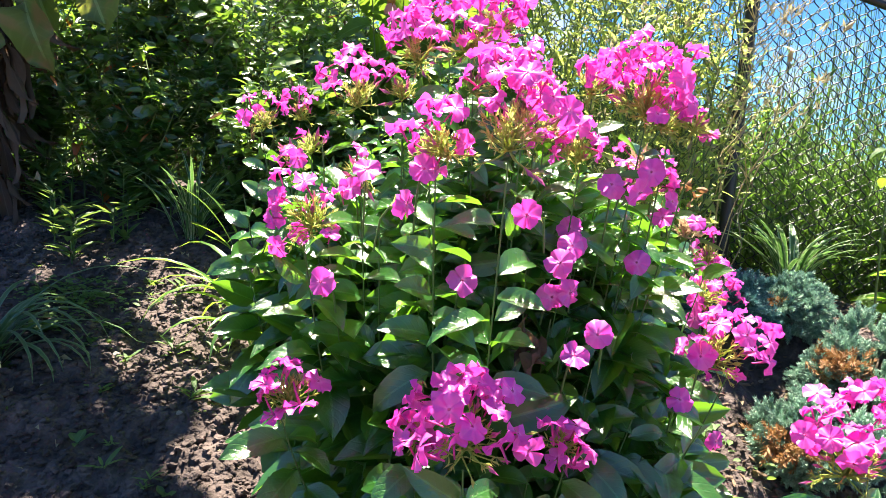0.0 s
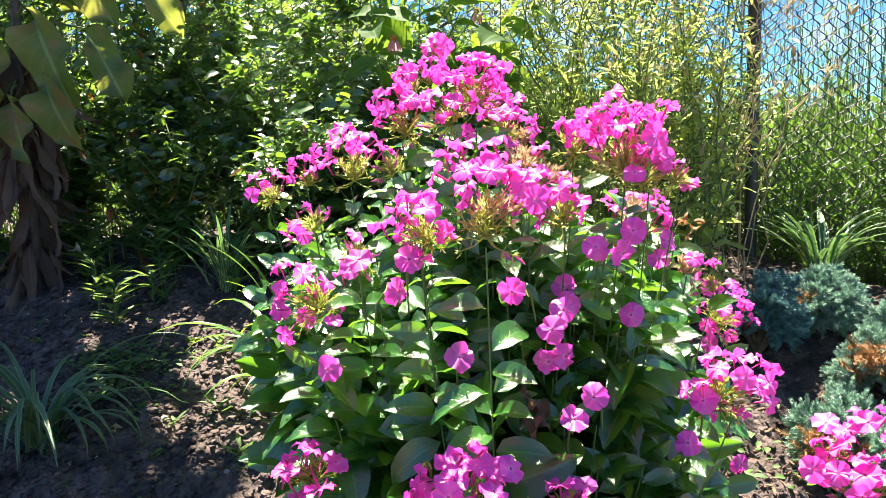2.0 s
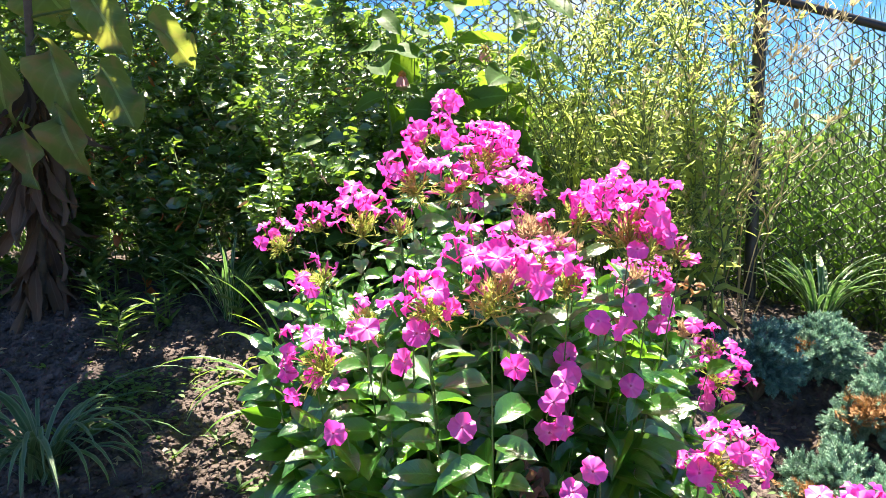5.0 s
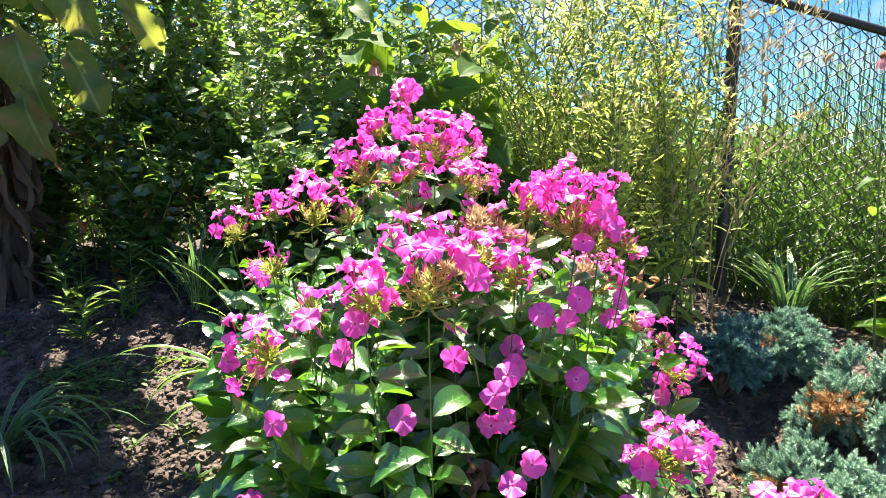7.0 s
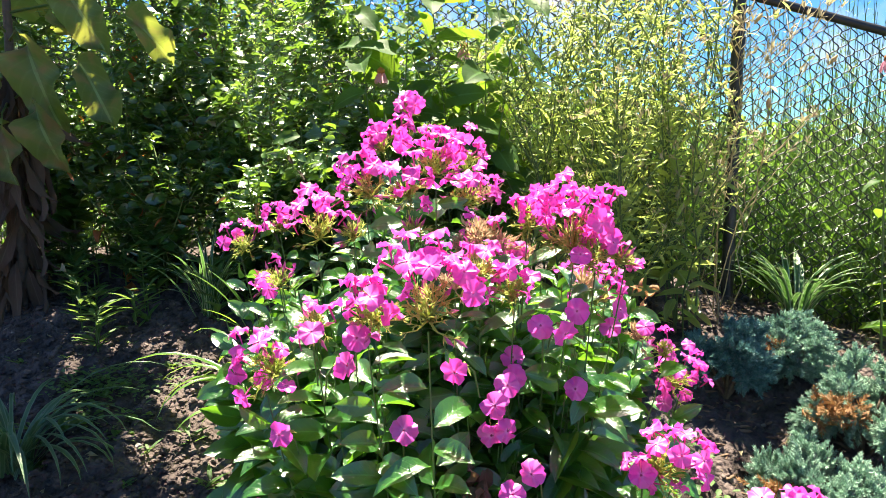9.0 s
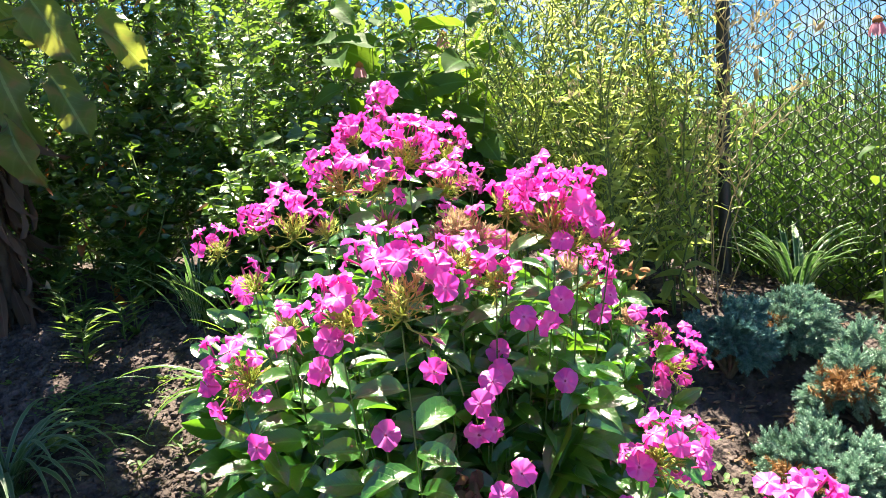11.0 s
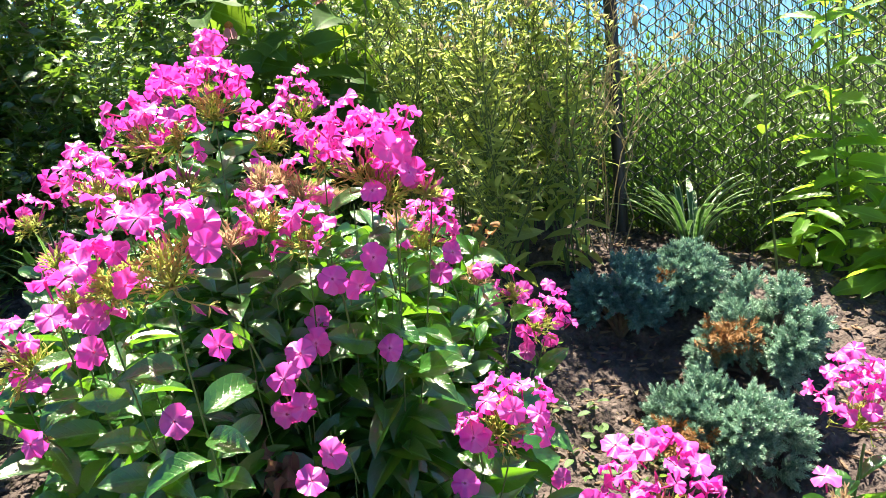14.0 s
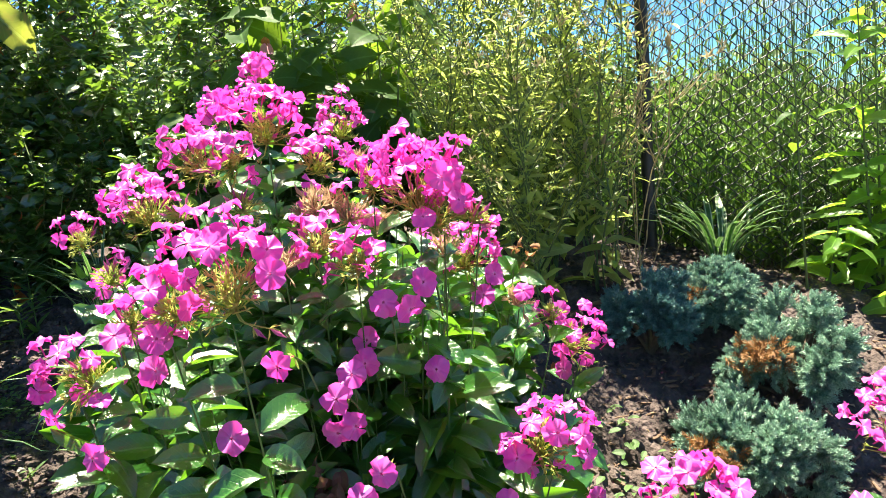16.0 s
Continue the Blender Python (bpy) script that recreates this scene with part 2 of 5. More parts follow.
# ---- mesh tools ----
def mesh_np(name, verts, quads, uvs=None, mats=(), slots=None, smooth=True):
    me = bpy.data.meshes.new(name)
    verts, quads = np.asarray(verts, np.float32).reshape(-1, 3), np.asarray(quads, np.int32).reshape(-1, 4)
    me.vertices.add(len(verts))
    me.vertices.foreach_set("co", verts.ravel())
    me.loops.add(quads.size)
    me.loops.foreach_set("vertex_index", quads.ravel())
    me.polygons.add(len(quads))
    me.polygons.foreach_set("loop_start", np.arange(0, quads.size, 4, dtype=np.int32))
    me.polygons.foreach_set("loop_total", np.full(len(quads), 4, np.int32))
    for m in mats:
        me.materials.append(m)
    if slots is not None:
        me.polygons.foreach_set("material_index", np.asarray(slots, np.int32))
    if smooth:
        me.polygons.foreach_set("use_smooth", np.ones(len(quads), bool))
    if uvs is not None:
        layer = me.uv_layers.new(name="UVMap")
        layer.data.foreach_set("uv", np.asarray(uvs, np.float32)[quads.ravel()].ravel())
    me.update(calc_edges=True)
    me.validate()
    return me


class Soup:
    """Gathers verts, quads and uvs of many small pieces for one mesh."""
    def __init__(self):
        self.v, self.q, self.u, self.s, self.n = [], [], [], [], 0

    def add(self, v, q, u, slot=0):
        v = np.asarray(v, float).reshape(-1, 3)
        q = np.asarray(q, int).reshape(-1, 4)
        self.v.append(v)
        self.q.append(q + self.n)
        self.u.append(np.asarray(u, float).reshape(-1, 2))
        self.s.append(np.full(len(q), slot))
        self.n += len(v)

    def scatter(self, tmpl, mats, slot=0):
        """Copies of a template (verts, quads, uvs) at the 4 x 4 poses mats."""
        v, q, u = tmpl
        mats = np.asarray(mats, float).reshape(-1, 4, 4)
        k, n = len(mats), len(v)
        if not k:
            return
        w = np.einsum("kij,nj->kni", mats[:, :3, :3], v) + mats[:, None, :3, 3]
        qq = (q[None] + (np.arange(k) * n)[:, None, None]).reshape(-1, 4)
        self.add(w.reshape(-1, 3), qq, np.tile(u, (k, 1)), slot)

    def tube(self, line, radii, sides=5, slot=0):
        line = np.asarray(line, float)
        n = len(line)
        radii = np.broadcast_to(np.asarray(radii, float), (n,))
        tan = np.gradient(line, axis=0)
        tan /= np.linalg.norm(tan, axis=1)[:, None] + 1e-9
        ref = np.array([0.31, 0.9, 0.2])
        a = np.cross(tan, ref)
        a /= np.linalg.norm(a, axis=1)[:, None] + 1e-9
        b = np.cross(tan, a)
        ang = np.linspace(0, 2 * np.pi, sides, endpoint=False)
        ring = a[:, None] * np.cos(ang)[None, :, None] + b[:, None] * np.sin(ang)[None, :, None]
        v = line[:, None] + ring * radii[:, None, None]
        i, j = np.meshgrid(np.arange(n - 1), np.arange(sides), indexing="ij")
        k = (j + 1) % sides
        q = np.stack([i * sides + j, i * sides + k, (i + 1) * sides + k, (i + 1) * sides + j], -1)
        u = np.stack(np.broadcast_arrays(np.full(sides, 0.7)[None], np.linspace(0, 1, n)[:, None]), -1)
        self.add(v, q.reshape(-1, 4), u, slot)

    def mesh(self, name, mats):
        return mesh_np(name, np.concatenate(self.v), np.concatenate(self.q), np.concatenate(self.u), mats, np.concatenate(self.s))


def blade(length=1.0, width=0.35, rows=6, cols=4, curl=0.2, fold=0.15, tip=1.3, base=0.6, wave=0.0, teeth=0.0, seed=0):
    """A leaf along +y with its upper side to +z: curl bends it down, fold lifts its sides, wave ripples its edge."""
    rng = np.random.RandomState(seed)
    s = np.linspace(0, 1, rows + 1)
    prof = np.clip(s, 0, 1) ** base * np.clip(1 - s, 0, 1) ** (tip * base)
    prof = prof / prof.max()
    prof[0], prof[-1] = 0.06, 0.02
    prof = prof * (1 + teeth * (np.arange(rows + 1) % 2 - 0.5))
    x = np.linspace(-0.5, 0.5, cols + 1)
    ph = rng.uniform(0, 6, 2)
    X = prof[:, None] * x[None] * width
    ang = curl * s * 1.6
    step = np.concatenate([[0], np.cumsum(np.cos(ang[:-1]) / rows)])
    drop = -np.concatenate([[0], np.cumsum(np.sin(ang[:-1]) / rows)])
    Y = np.broadcast_to(step[:, None] * length, X.shape)
    Z = drop[:, None] * length + np.abs(X) * fold * 2 + wave * width * np.abs(x)[None] * np.sin(9 * s[:, None] + ph[0] + 2 * np.sign(x)[None])
    v = np.stack([X, Y, Z], -1).reshape(-1, 3)
    i, j = np.meshgrid(np.arange(rows), np.arange(cols), indexing="ij")
    c = cols + 1
    q = np.stack([i * c + j, i * c + j + 1, (i + 1) * c + j + 1, (i + 1) * c + j], -1).reshape(-1, 4)
    u = np.stack(np.broadcast_arrays((x + 0.5)[None], s[:, None]), -1).reshape(-1, 2)
    return v, q, u


def poses(pos, way, up, size):
    """Poses with +y along way, +z as near to up as may be, scaled by size (number, row or n x 3)."""
    pos, way, up = (np.atleast_2d(np.asarray(a, float)) for a in (pos, way, up))
    n = len(pos)
    way, up = np.broadcast_to(way, (n, 3)), np.broadcast_to(up, (n, 3))
    y = way / (np.linalg.norm(way, axis=1)[:, None] + 1e-9)
    x = np.cross(y, up)
    x /= np.linalg.norm(x, axis=1)[:, None] + 1e-6
    z = np.cross(x, y)
    size = np.asarray(size, float)
    if size.ndim < 2:
        size = np.broadcast_to(size, (n,))[:, None] * np.ones(3)
    m = np.zeros((n, 4, 4))
    m[:, :3, 0], m[:, :3, 1], m[:, :3, 2], m[:, :3, 3], m[:, 3, 3] = x * size[:, :1], y * size[:, 1:2], z * size[:, 2:], pos, 1
    return m


def part(name, data, parent, label="", kind=""):
    ob = new(name, data)
    ob.parent = parent
    if label:
        ob["label"] = label
    if kind:
        ob["kind"] = kind
    return ob


def thing(name, at, label, category, group="", kind=""):
    ob = tagged(new(name), label, category, group, kind)
    ob.location = at
    ob.empty_display_size = 0.05
    return ob


def local(ob, name, soup, mats, label="", kind="", parent=None):
    """A mesh part from a soup given in world places, under the thing ob."""
    me = soup.mesh(name, mats)
    me.transform(Matrix.Translation(-ob.location))
    p = part(name, me, parent or ob, label, kind)
    return p


# ---- ground ----
def ground_z(x, y):
    """The bank: it climbs away from the camera and levels out beyond the fence."""
    x, y = np.asarray(x, float), np.asarray(y, float)
    s = np.clip((x - 0.35) / 0.45, 0, 1)
    s = s * s * (3 - 2 * s)
    left = np.clip((-0.2 - x) / 0.5, 0, 1)
    yy = np.clip(y, -3, 2.25 - 0.35 * s)
    far = np.clip(y - 2.25, 0, None)
    z = 0.585 + 0.33 * (yy - 1.5755) + s * 0.30 * (np.clip(yy, 0.9, 1.80) - 1.72) + 0.03 * left - 0.27 * np.clip(x - 0.76, 0, 2.5) * np.clip((y - 1.45) / 0.5, 0, 1)
    z = z - 1.6 * (1 - np.exp(-far / 9.0))
    return z


def crumble(x, y):
    out = np.zeros(len(x))
    for k in range(len(x)):
        p = Vector((x[k], y[k], 0))
        out[k] = 0.026 * noise.noise(p * 5) + 0.020 * noise.noise(p * 17) + 0.014 * noise.noise(p * 41) + 0.006 * abs(noise.noise(p * 80))
    return out


def build_ground():
    def axis(lo, hi, fine, a, b):
        mid = np.arange(lo, hi + 1e-6, fine)
        grow = np.geomspace(fine, 1.0, 26)
        down, up = lo - np.cumsum(grow) * (lo - a) / grow.sum(), hi + np.cumsum(grow) * (b - hi) / grow.sum()
        return np.concatenate([down[::-1], mid, up])
    xs, ys = axis(-1.7, 1.7, 0.012, -90, 90), axis(0.75, 2.2, 0.012, -60, 140)
    X, Y = np.meshgrid(xs, ys, indexing="ij")
    x, y = X.ravel(), Y.ravel()
    z = ground_z(x, y)
    near = (np.abs(x) < 3) & (y > -1) & (y < 4)
    z[near] += crumble(x[near], y[near])
    c = len(ys)
    i, j = np.meshgrid(np.arange(len(xs) - 1), np.arange(c - 1), indexing="ij")
    q = np.stack([i * c + j, (i + 1) * c + j, (i + 1) * c + j + 1, i * c + j + 1], -1).reshape(-1, 4)
    me = mesh_np("ground", np.stack([x, y, z], -1), q, None, [SOIL])
    tagged(new("ground", me), "dark crumbly garden soil on a sloping bank", "ground", kind="structure")


build_ground()


def clod(seed, flat=0.6):
    """An uneven lump of 24 quads, about 1 in radius."""
    bm = bmesh.new()
    bmesh.ops.create_cube(bm, size=2)
    bmesh.ops.subdivide_edges(bm, edges=bm.edges[:], cuts=1, use_grid_fill=True)
    rng = random.Random(seed)
    for v in bm.verts:
        v.co = v.co.normalized() * rng.uniform(0.7, 1.2)
        v.co.z *= flat
    bm.verts.index_update()
    v = np.array([p.co[:] for p in bm.verts])
    q = np.array([[w.index for w in f.verts] for f in bm.faces])
    bm.free()
    return v, q, np.zeros((len(v), 2))


def strewn(name, label, tmpls, n, box, sizes, mat, seed, weight=None, category="litter"):
    """Crumbs, chips and stones that nobody would count, pressed a little into the soil."""
    rng = np.random.RandomState(seed)
    x, y = rng.uniform(box[0], box[1], n), rng.uniform(box[2], box[3], n)
    if weight is not None:
        keep = rng.uniform(0, 1, n) < weight(x, y)
        x, y = x[keep], y[keep]
    z = ground_z(x, y) + crumble(x, y)
    size = sizes[0] + (sizes[1] - sizes[0]) * rng.uniform(0, 1, len(x)) ** 3
    a = rng.uniform(0, 2 * np.pi, len(x))
    way = np.stack([np.cos(a), np.sin(a), rng.normal(0, 0.2, len(x))], -1)
    z = z + 0.002
    up = np.stack([rng.normal(0, 0.3, len(x)), rng.normal(-0.3, 0.3, len(x)), np.ones(len(x))], -1)
    pick = rng.randint(0, len(tmpls), len(x))
    soup = Soup()
    for k, t in enumerate(tmpls):
        w = pick == k
        soup.scatter(t, poses(np.stack([x, y, z], -1)[w], way[w], up[w], size[w]))
    me = soup.mesh(name, [mat])
    me.polygons.foreach_set("use_smooth", np.zeros(len(me.polygons), bool))
    return tagged(new(name, me), label, category, kind="stuff")


def chip():
    v, q, u = clod(5, 0.25)
    v = v * np.array([0.35, 1.6, 1.0])
    return v, q, u


strewn("soil_crumbs", "small dark crumbs of loose soil", [clod(1), clod(2), clod(3)], 11000, (-1.6, 1.5, 0.7, 2.1), (0.0020, 0.0115), SOIL, 3)
strewn("mulch_chips", "brown bark mulch chips on the soil", [chip()], 2600, (0.2, 1.6, 0.9, 2.1), (0.005, 0.016), MULCH, 4)
strewn("soil_grit", "fine dark grit and crumbs of soil", [clod(11), clod(12)], 13000, (-1.2, -0.15, 0.80, 1.95), (0.0020, 0.0115), SOIL, 9)
strewn("leaf_bits", "pale dry leaf scraps and straw on the soil", [blade(1, 0.4, 2, 2, 0.5, 0.4), blade(1, 0.10, 2, 2, 0.2, 0.3)], 1300, (-1.3, 1.5, 0.8, 2.05), (0.008, 0.030), DRY_SEED, 10)
strewn("pebbles", "small grey pebbles in the soil", [clod(7, 0.7), clod(8, 0.7)], 110, (-1.4, 1.5, 0.8, 2.1), (0.004, 0.014), STONE, 6)


# ---- phlox ----
def floret_mesh(seed):
    """A salver-shaped phlox flower that faces +z: five overlapping rounded petals on a thin tube."""
    rng = np.random.RandomState(seed)
    soup = Soup()
    rows, cols = 5, 6
    s, w = np.linspace(0.06, 1, rows + 1), np.linspace(-1, 1, cols + 1)
    for k in range(5):
        a0 = 2 * np.pi * k / 5 + rng.normal(0, 0.05)
        half = 0.86 * (0.66 + 0.34 * np.sin(np.clip(s, 0, 1) * np.pi * 0.62))
        half[0] = 0.68
        ang = a0 + half[:, None] * w[None] * 0.98
        reach = s[:, None] * (1 - 0.22 * np.abs(w[None]) ** 2.8 * s[:, None] ** 2) * (1 - 0.05 * np.exp(-(w[None] / 0.16) ** 2) * s[:, None] ** 4)
        reach = reach * rng.uniform(0.93, 1.05)
        droop, cup = rng.uniform(-0.30, 0.34), rng.uniform(-0.30, 0.22)
        z = -droop * s[:, None] ** 2 + cup * w[None] ** 2 * s[:, None] ** 2 + 0.035 * w[None] + 0.20 * np.sin(w[None] * 4.5 + rng.uniform(0, 6)) * s[:, None] ** 2 + 0.10 * s[:, None] * (1 - s[:, None])
        v = np.stack([reach * np.cos(ang), reach * np.sin(ang), z + 0.004 * k], -1).reshape(-1, 3)
        i, j = np.meshgrid(np.arange(rows), np.arange(cols), indexing="ij")
        c = cols + 1
        q = np.stack([i * c + j, (i + 1) * c + j, (i + 1) * c + j + 1, i * c + j + 1], -1).reshape(-1, 4)
        u = np.stack(np.broadcast_arrays((w * 0.5 + 0.5)[None] * 0.2 + 0.2 * k, s[:, None]), -1).reshape(-1, 2)
        soup.add(v, q, u, 0)
    soup.tube([(0, 0, 0.02), (0.02, 0, -0.35), (0.03, 0.02, -0.8), (0.0, 0.05, -1.3)], [0.10, 0.085, 0.07, 0.05], 5, 1)
    return soup.mesh("floret", [PETAL, PETAL_TUBE])


FLORETS = [floret_mesh(k) for k in range(6)]
LEAF_SHAPES = [blade(1, 0.42, 6, 4, c, f, 1.15, 0.62, w, seed=k) for k, (c, f, w) in enumerate(((0.35, 0.22, 0.10), (0.6, 0.30, 0.16), (0.2, 0.34, 0.08), (0.85, 0.20, 0.2)))]
LEAF_MESHES = [mesh_np("leaf", *s, [PHLOX_LEAF]) for s in LEAF_SHAPES]
SPIKE = blade(1, 0.19, 2, 2, 0.1, 0.5, 1.0, 0.4)
SEPAL = blade(1, 0.24, 2, 2, 0.2, 0.4, 1.4, 0.3)


def unit(v):
    v = np.asarray(v, float)
    return v / (np.linalg.norm(v) + 1e-9)


def as_matrix(m):
    return Matrix([list(r) for r in m])


def flower_head(plant, at, axis, radius, count, seed, dry=0.0, spread=1.15, size=0.0128, dome=-0.9):
    """A panicle: a tuft of calyces, buds and stalks, with florets standing out round it."""
    rng = np.random.RandomState(seed)
    axis, at = unit(axis), np.asarray(at, float)
    soup = Soup()
    n = int(10 + 850 * radius)
    root = at - axis * radius * 0.72
    ways = rng.normal(0, 1, (n, 3)) * 0.75 + axis * 1.0
    ways /= np.linalg.norm(ways, axis=1)[:, None]
    length = radius * rng.uniform(0.40, 0.80, n)
    tips = root + ways * length[:, None]
    for k in range(n):
        bend = (root + tips[k]) / 2 + rng.normal(0, 0.1, 3) * radius
        soup.tube([root, bend, tips[k]], [0.0011, 0.0009, 0.0007], 3, 0)
    for _ in range(5):   # pointed calyx teeth round each stalk's end
        w = ways + rng.normal(0, 0.42, ways.shape)
        soup.scatter(SPIKE, poses(tips, w, rng.normal(0, 1, ways.shape), rng.uniform(0.007, 0.011, n)), 0)
    buds = rng.uniform(0, 1, n) < 0.20
    for twist in (0, 1):
        up = np.cross(ways, rng.normal(0, 1, 3)) if twist else np.cross(ways, [0.3, 0.2, 0.9])
        soup.scatter(SEPAL, poses(tips[buds], ways[buds], up[buds], rng.uniform(0.012, 0.019, buds.sum())), 1)
    me = soup.mesh("flower_head", [DRY_CALYX if dry > 0.5 else CALYX, DRY_CALYX if dry > 0.5 else BUD])
    me.transform(Matrix.Translation(-plant.location))
    head = part("flower_head", me, plant)
    placed = []
    for k in range(round(count * 1.0)):
        best, gap = None, -1
        for _ in range(24):   # keep florets apart from each other
            d = unit(rng.normal(0, 1, 3) * 0.75 * spread + axis * 0.75)
            if d @ axis < dome:
                continue   # a dome: open beneath, where the calyces show
            if radius > 0.03 and d @ np.array([0, -0.80, -0.6]) > 0.72:
                continue   # the underside stays open and shows the calyces
            g = min([np.linalg.norm(d - o) for o in placed], default=9)
            if g > gap:
                best, gap = d, g
        best = axis if best is None else best
        placed.append(best)
        spot = at + best * radius * rng.uniform(0.75, 1.25)
        face = unit(best * np.array([1, 0.6, 1]) + 0.55 * rng.normal(0, 1, 3) + np.array([0, 0.0, 0.55]))
        scale = size * rng.uniform(0.85, 1.12)
        side = np.cross(face, rng.normal(0, 1, 3))
        m = poses(spot - np.array(plant.location), np.cross(face, side), face, scale)[0]
        f = part("floret", FLORETS[rng.randint(len(FLORETS))], head)
        f.matrix_basis = as_matrix(m)
    return head


def single_floret(plant, at, face, seed, size=0.0168):
    """One open flower on its short stalk with a few calyx teeth behind it."""
    rng = np.random.RandomState(seed)
    at, face = np.asarray(at, float), unit(face)
    soup = Soup()
    back = at - face * size * 1.3
    soup.tube([back, back - face * 0.012 + [0, 0, -0.012], back - face * 0.02 + [0, 0.01, -0.045]], [0.0012, 0.0012, 0.001], 4, 1)
    soup.scatter(SPIKE, poses(np.repeat(back[None], 7, 0), face * 0.8 + rng.normal(0, 0.5, (7, 3)), rng.normal(0, 1, (7, 3)), rng.uniform(0.010, 0.015, 7)))
    me = soup.mesh("flower_head", [CALYX, PHLOX_STEM])
    me.transform(Matrix.Translation(-plant.location))
    head = part("flower_head", me, plant)
    side = np.cross(face, rng.normal(0, 1, 3))
    f = part("floret", FLORETS[rng.randint(len(FLORETS))], head)
    f.matrix_basis = as_matrix(poses(at - np.array(plant.location), np.cross(face, side), face, size)[0])


def stem_line(root, tip, n=14, sag=0.25):
    """A stalk that leaves the root leaning outward and rises to its tip."""
    root, tip = np.asarray(root, float), np.asarray(tip, float)
    s = np.linspace(0, 1, n)[:, None]
    mid = root + (tip - root) * np.array([0.62 + sag * 0.3, 0.62 + sag * 0.3, 0.45])
    return (1 - s) ** 2 * root + 2 * s * (1 - s) * mid + s ** 2 * tip


class Leafage:
    """Phlox leaves in crossed pairs along stems: the nearest become parts of their own, the rest one mesh."""
    def __init__(self):
        self.m, self.k, self.clear = [], [], []

    def along(self, line, rng, start=0.12, stop=0.93, step=0.0225, big=0.068):
        cum = np.concatenate([[0], np.cumsum(np.linalg.norm(np.diff(line, axis=0), axis=1))])
        total, turn = cum[-1], rng.uniform(0, np.pi)
        at = start * total
        while at < stop * total:
            s = at / total
            p = np.array([np.interp(at, cum, line[:, c]) for c in range(3)])
            tan = unit([np.interp(at + 0.01, cum, line[:, c]) for c in range(3)] - p + 1e-6)
            for side in (0, np.pi):
                a = turn + side + rng.normal(0, 0.2)
                flat = np.array([np.cos(a), np.sin(a), 0])
                lift = rng.uniform(-0.7, 0.3) + 0.7 * (s - 0.5)
                way = unit(flat + np.array([0, 0, lift]) + 0.2 * tan)
                low = np.clip((0.95 - p[2]) / 0.25, 0, 1)   # low leaves hang and face outward, high ones lie flat in the sun
                up = unit((0.15 + 0.30 * low) * flat + np.array([0.05, -0.50, 0.9]) + rng.normal(0, 0.36, 3))
                size = big * (0.94 + 0.42 * low) * rng.uniform(0.75, 1.12) * (1.05 - 0.42 * max(0, s - 0.55) / 0.45) * (0.75 + 0.25 * min(1, s * 3))
                self.m.append(poses(p + flat * 0.003, way, up, [[size * rng.uniform(0.9, 1.15), size, size]])[0])
                self.k.append(rng.randint(4))
            turn += np.pi / 2 + rng.normal(0, 0.15)
            at += step * rng.uniform(0.85, 1.2)

    def put(self, plant, apart=290):
        m, k = np.array(self.m), np.array(self.k)
        mid = m[:, :3, 3] + m[:, :3, 1] * 0.5
        keep = np.ones(len(m), bool)
        for p in self.clear:   # leaves that would hide an open flower from the camera are left out
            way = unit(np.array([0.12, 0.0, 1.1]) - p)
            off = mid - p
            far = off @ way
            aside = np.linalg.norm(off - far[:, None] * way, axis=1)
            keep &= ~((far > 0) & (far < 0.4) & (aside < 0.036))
        m, k = m[keep], k[keep]
        order = np.argsort(m[:, 1, 3])
        near, rest = order[:apart], order[apart:]
        off = np.array(plant.location)
        for i in near:
            q = m[i].copy()
            q[:3, 3] -= off
            part("leaf", LEAF_MESHES[k[i]], plant).matrix_basis = as_matrix(q)
        if len(rest):
            soup = Soup()
            for c in range(4):
                soup.scatter(LEAF_SHAPES[c], m[rest][k[rest] == c])
            local(plant, "foliage", soup, [PHLOX_LEAF], kind="stuff")


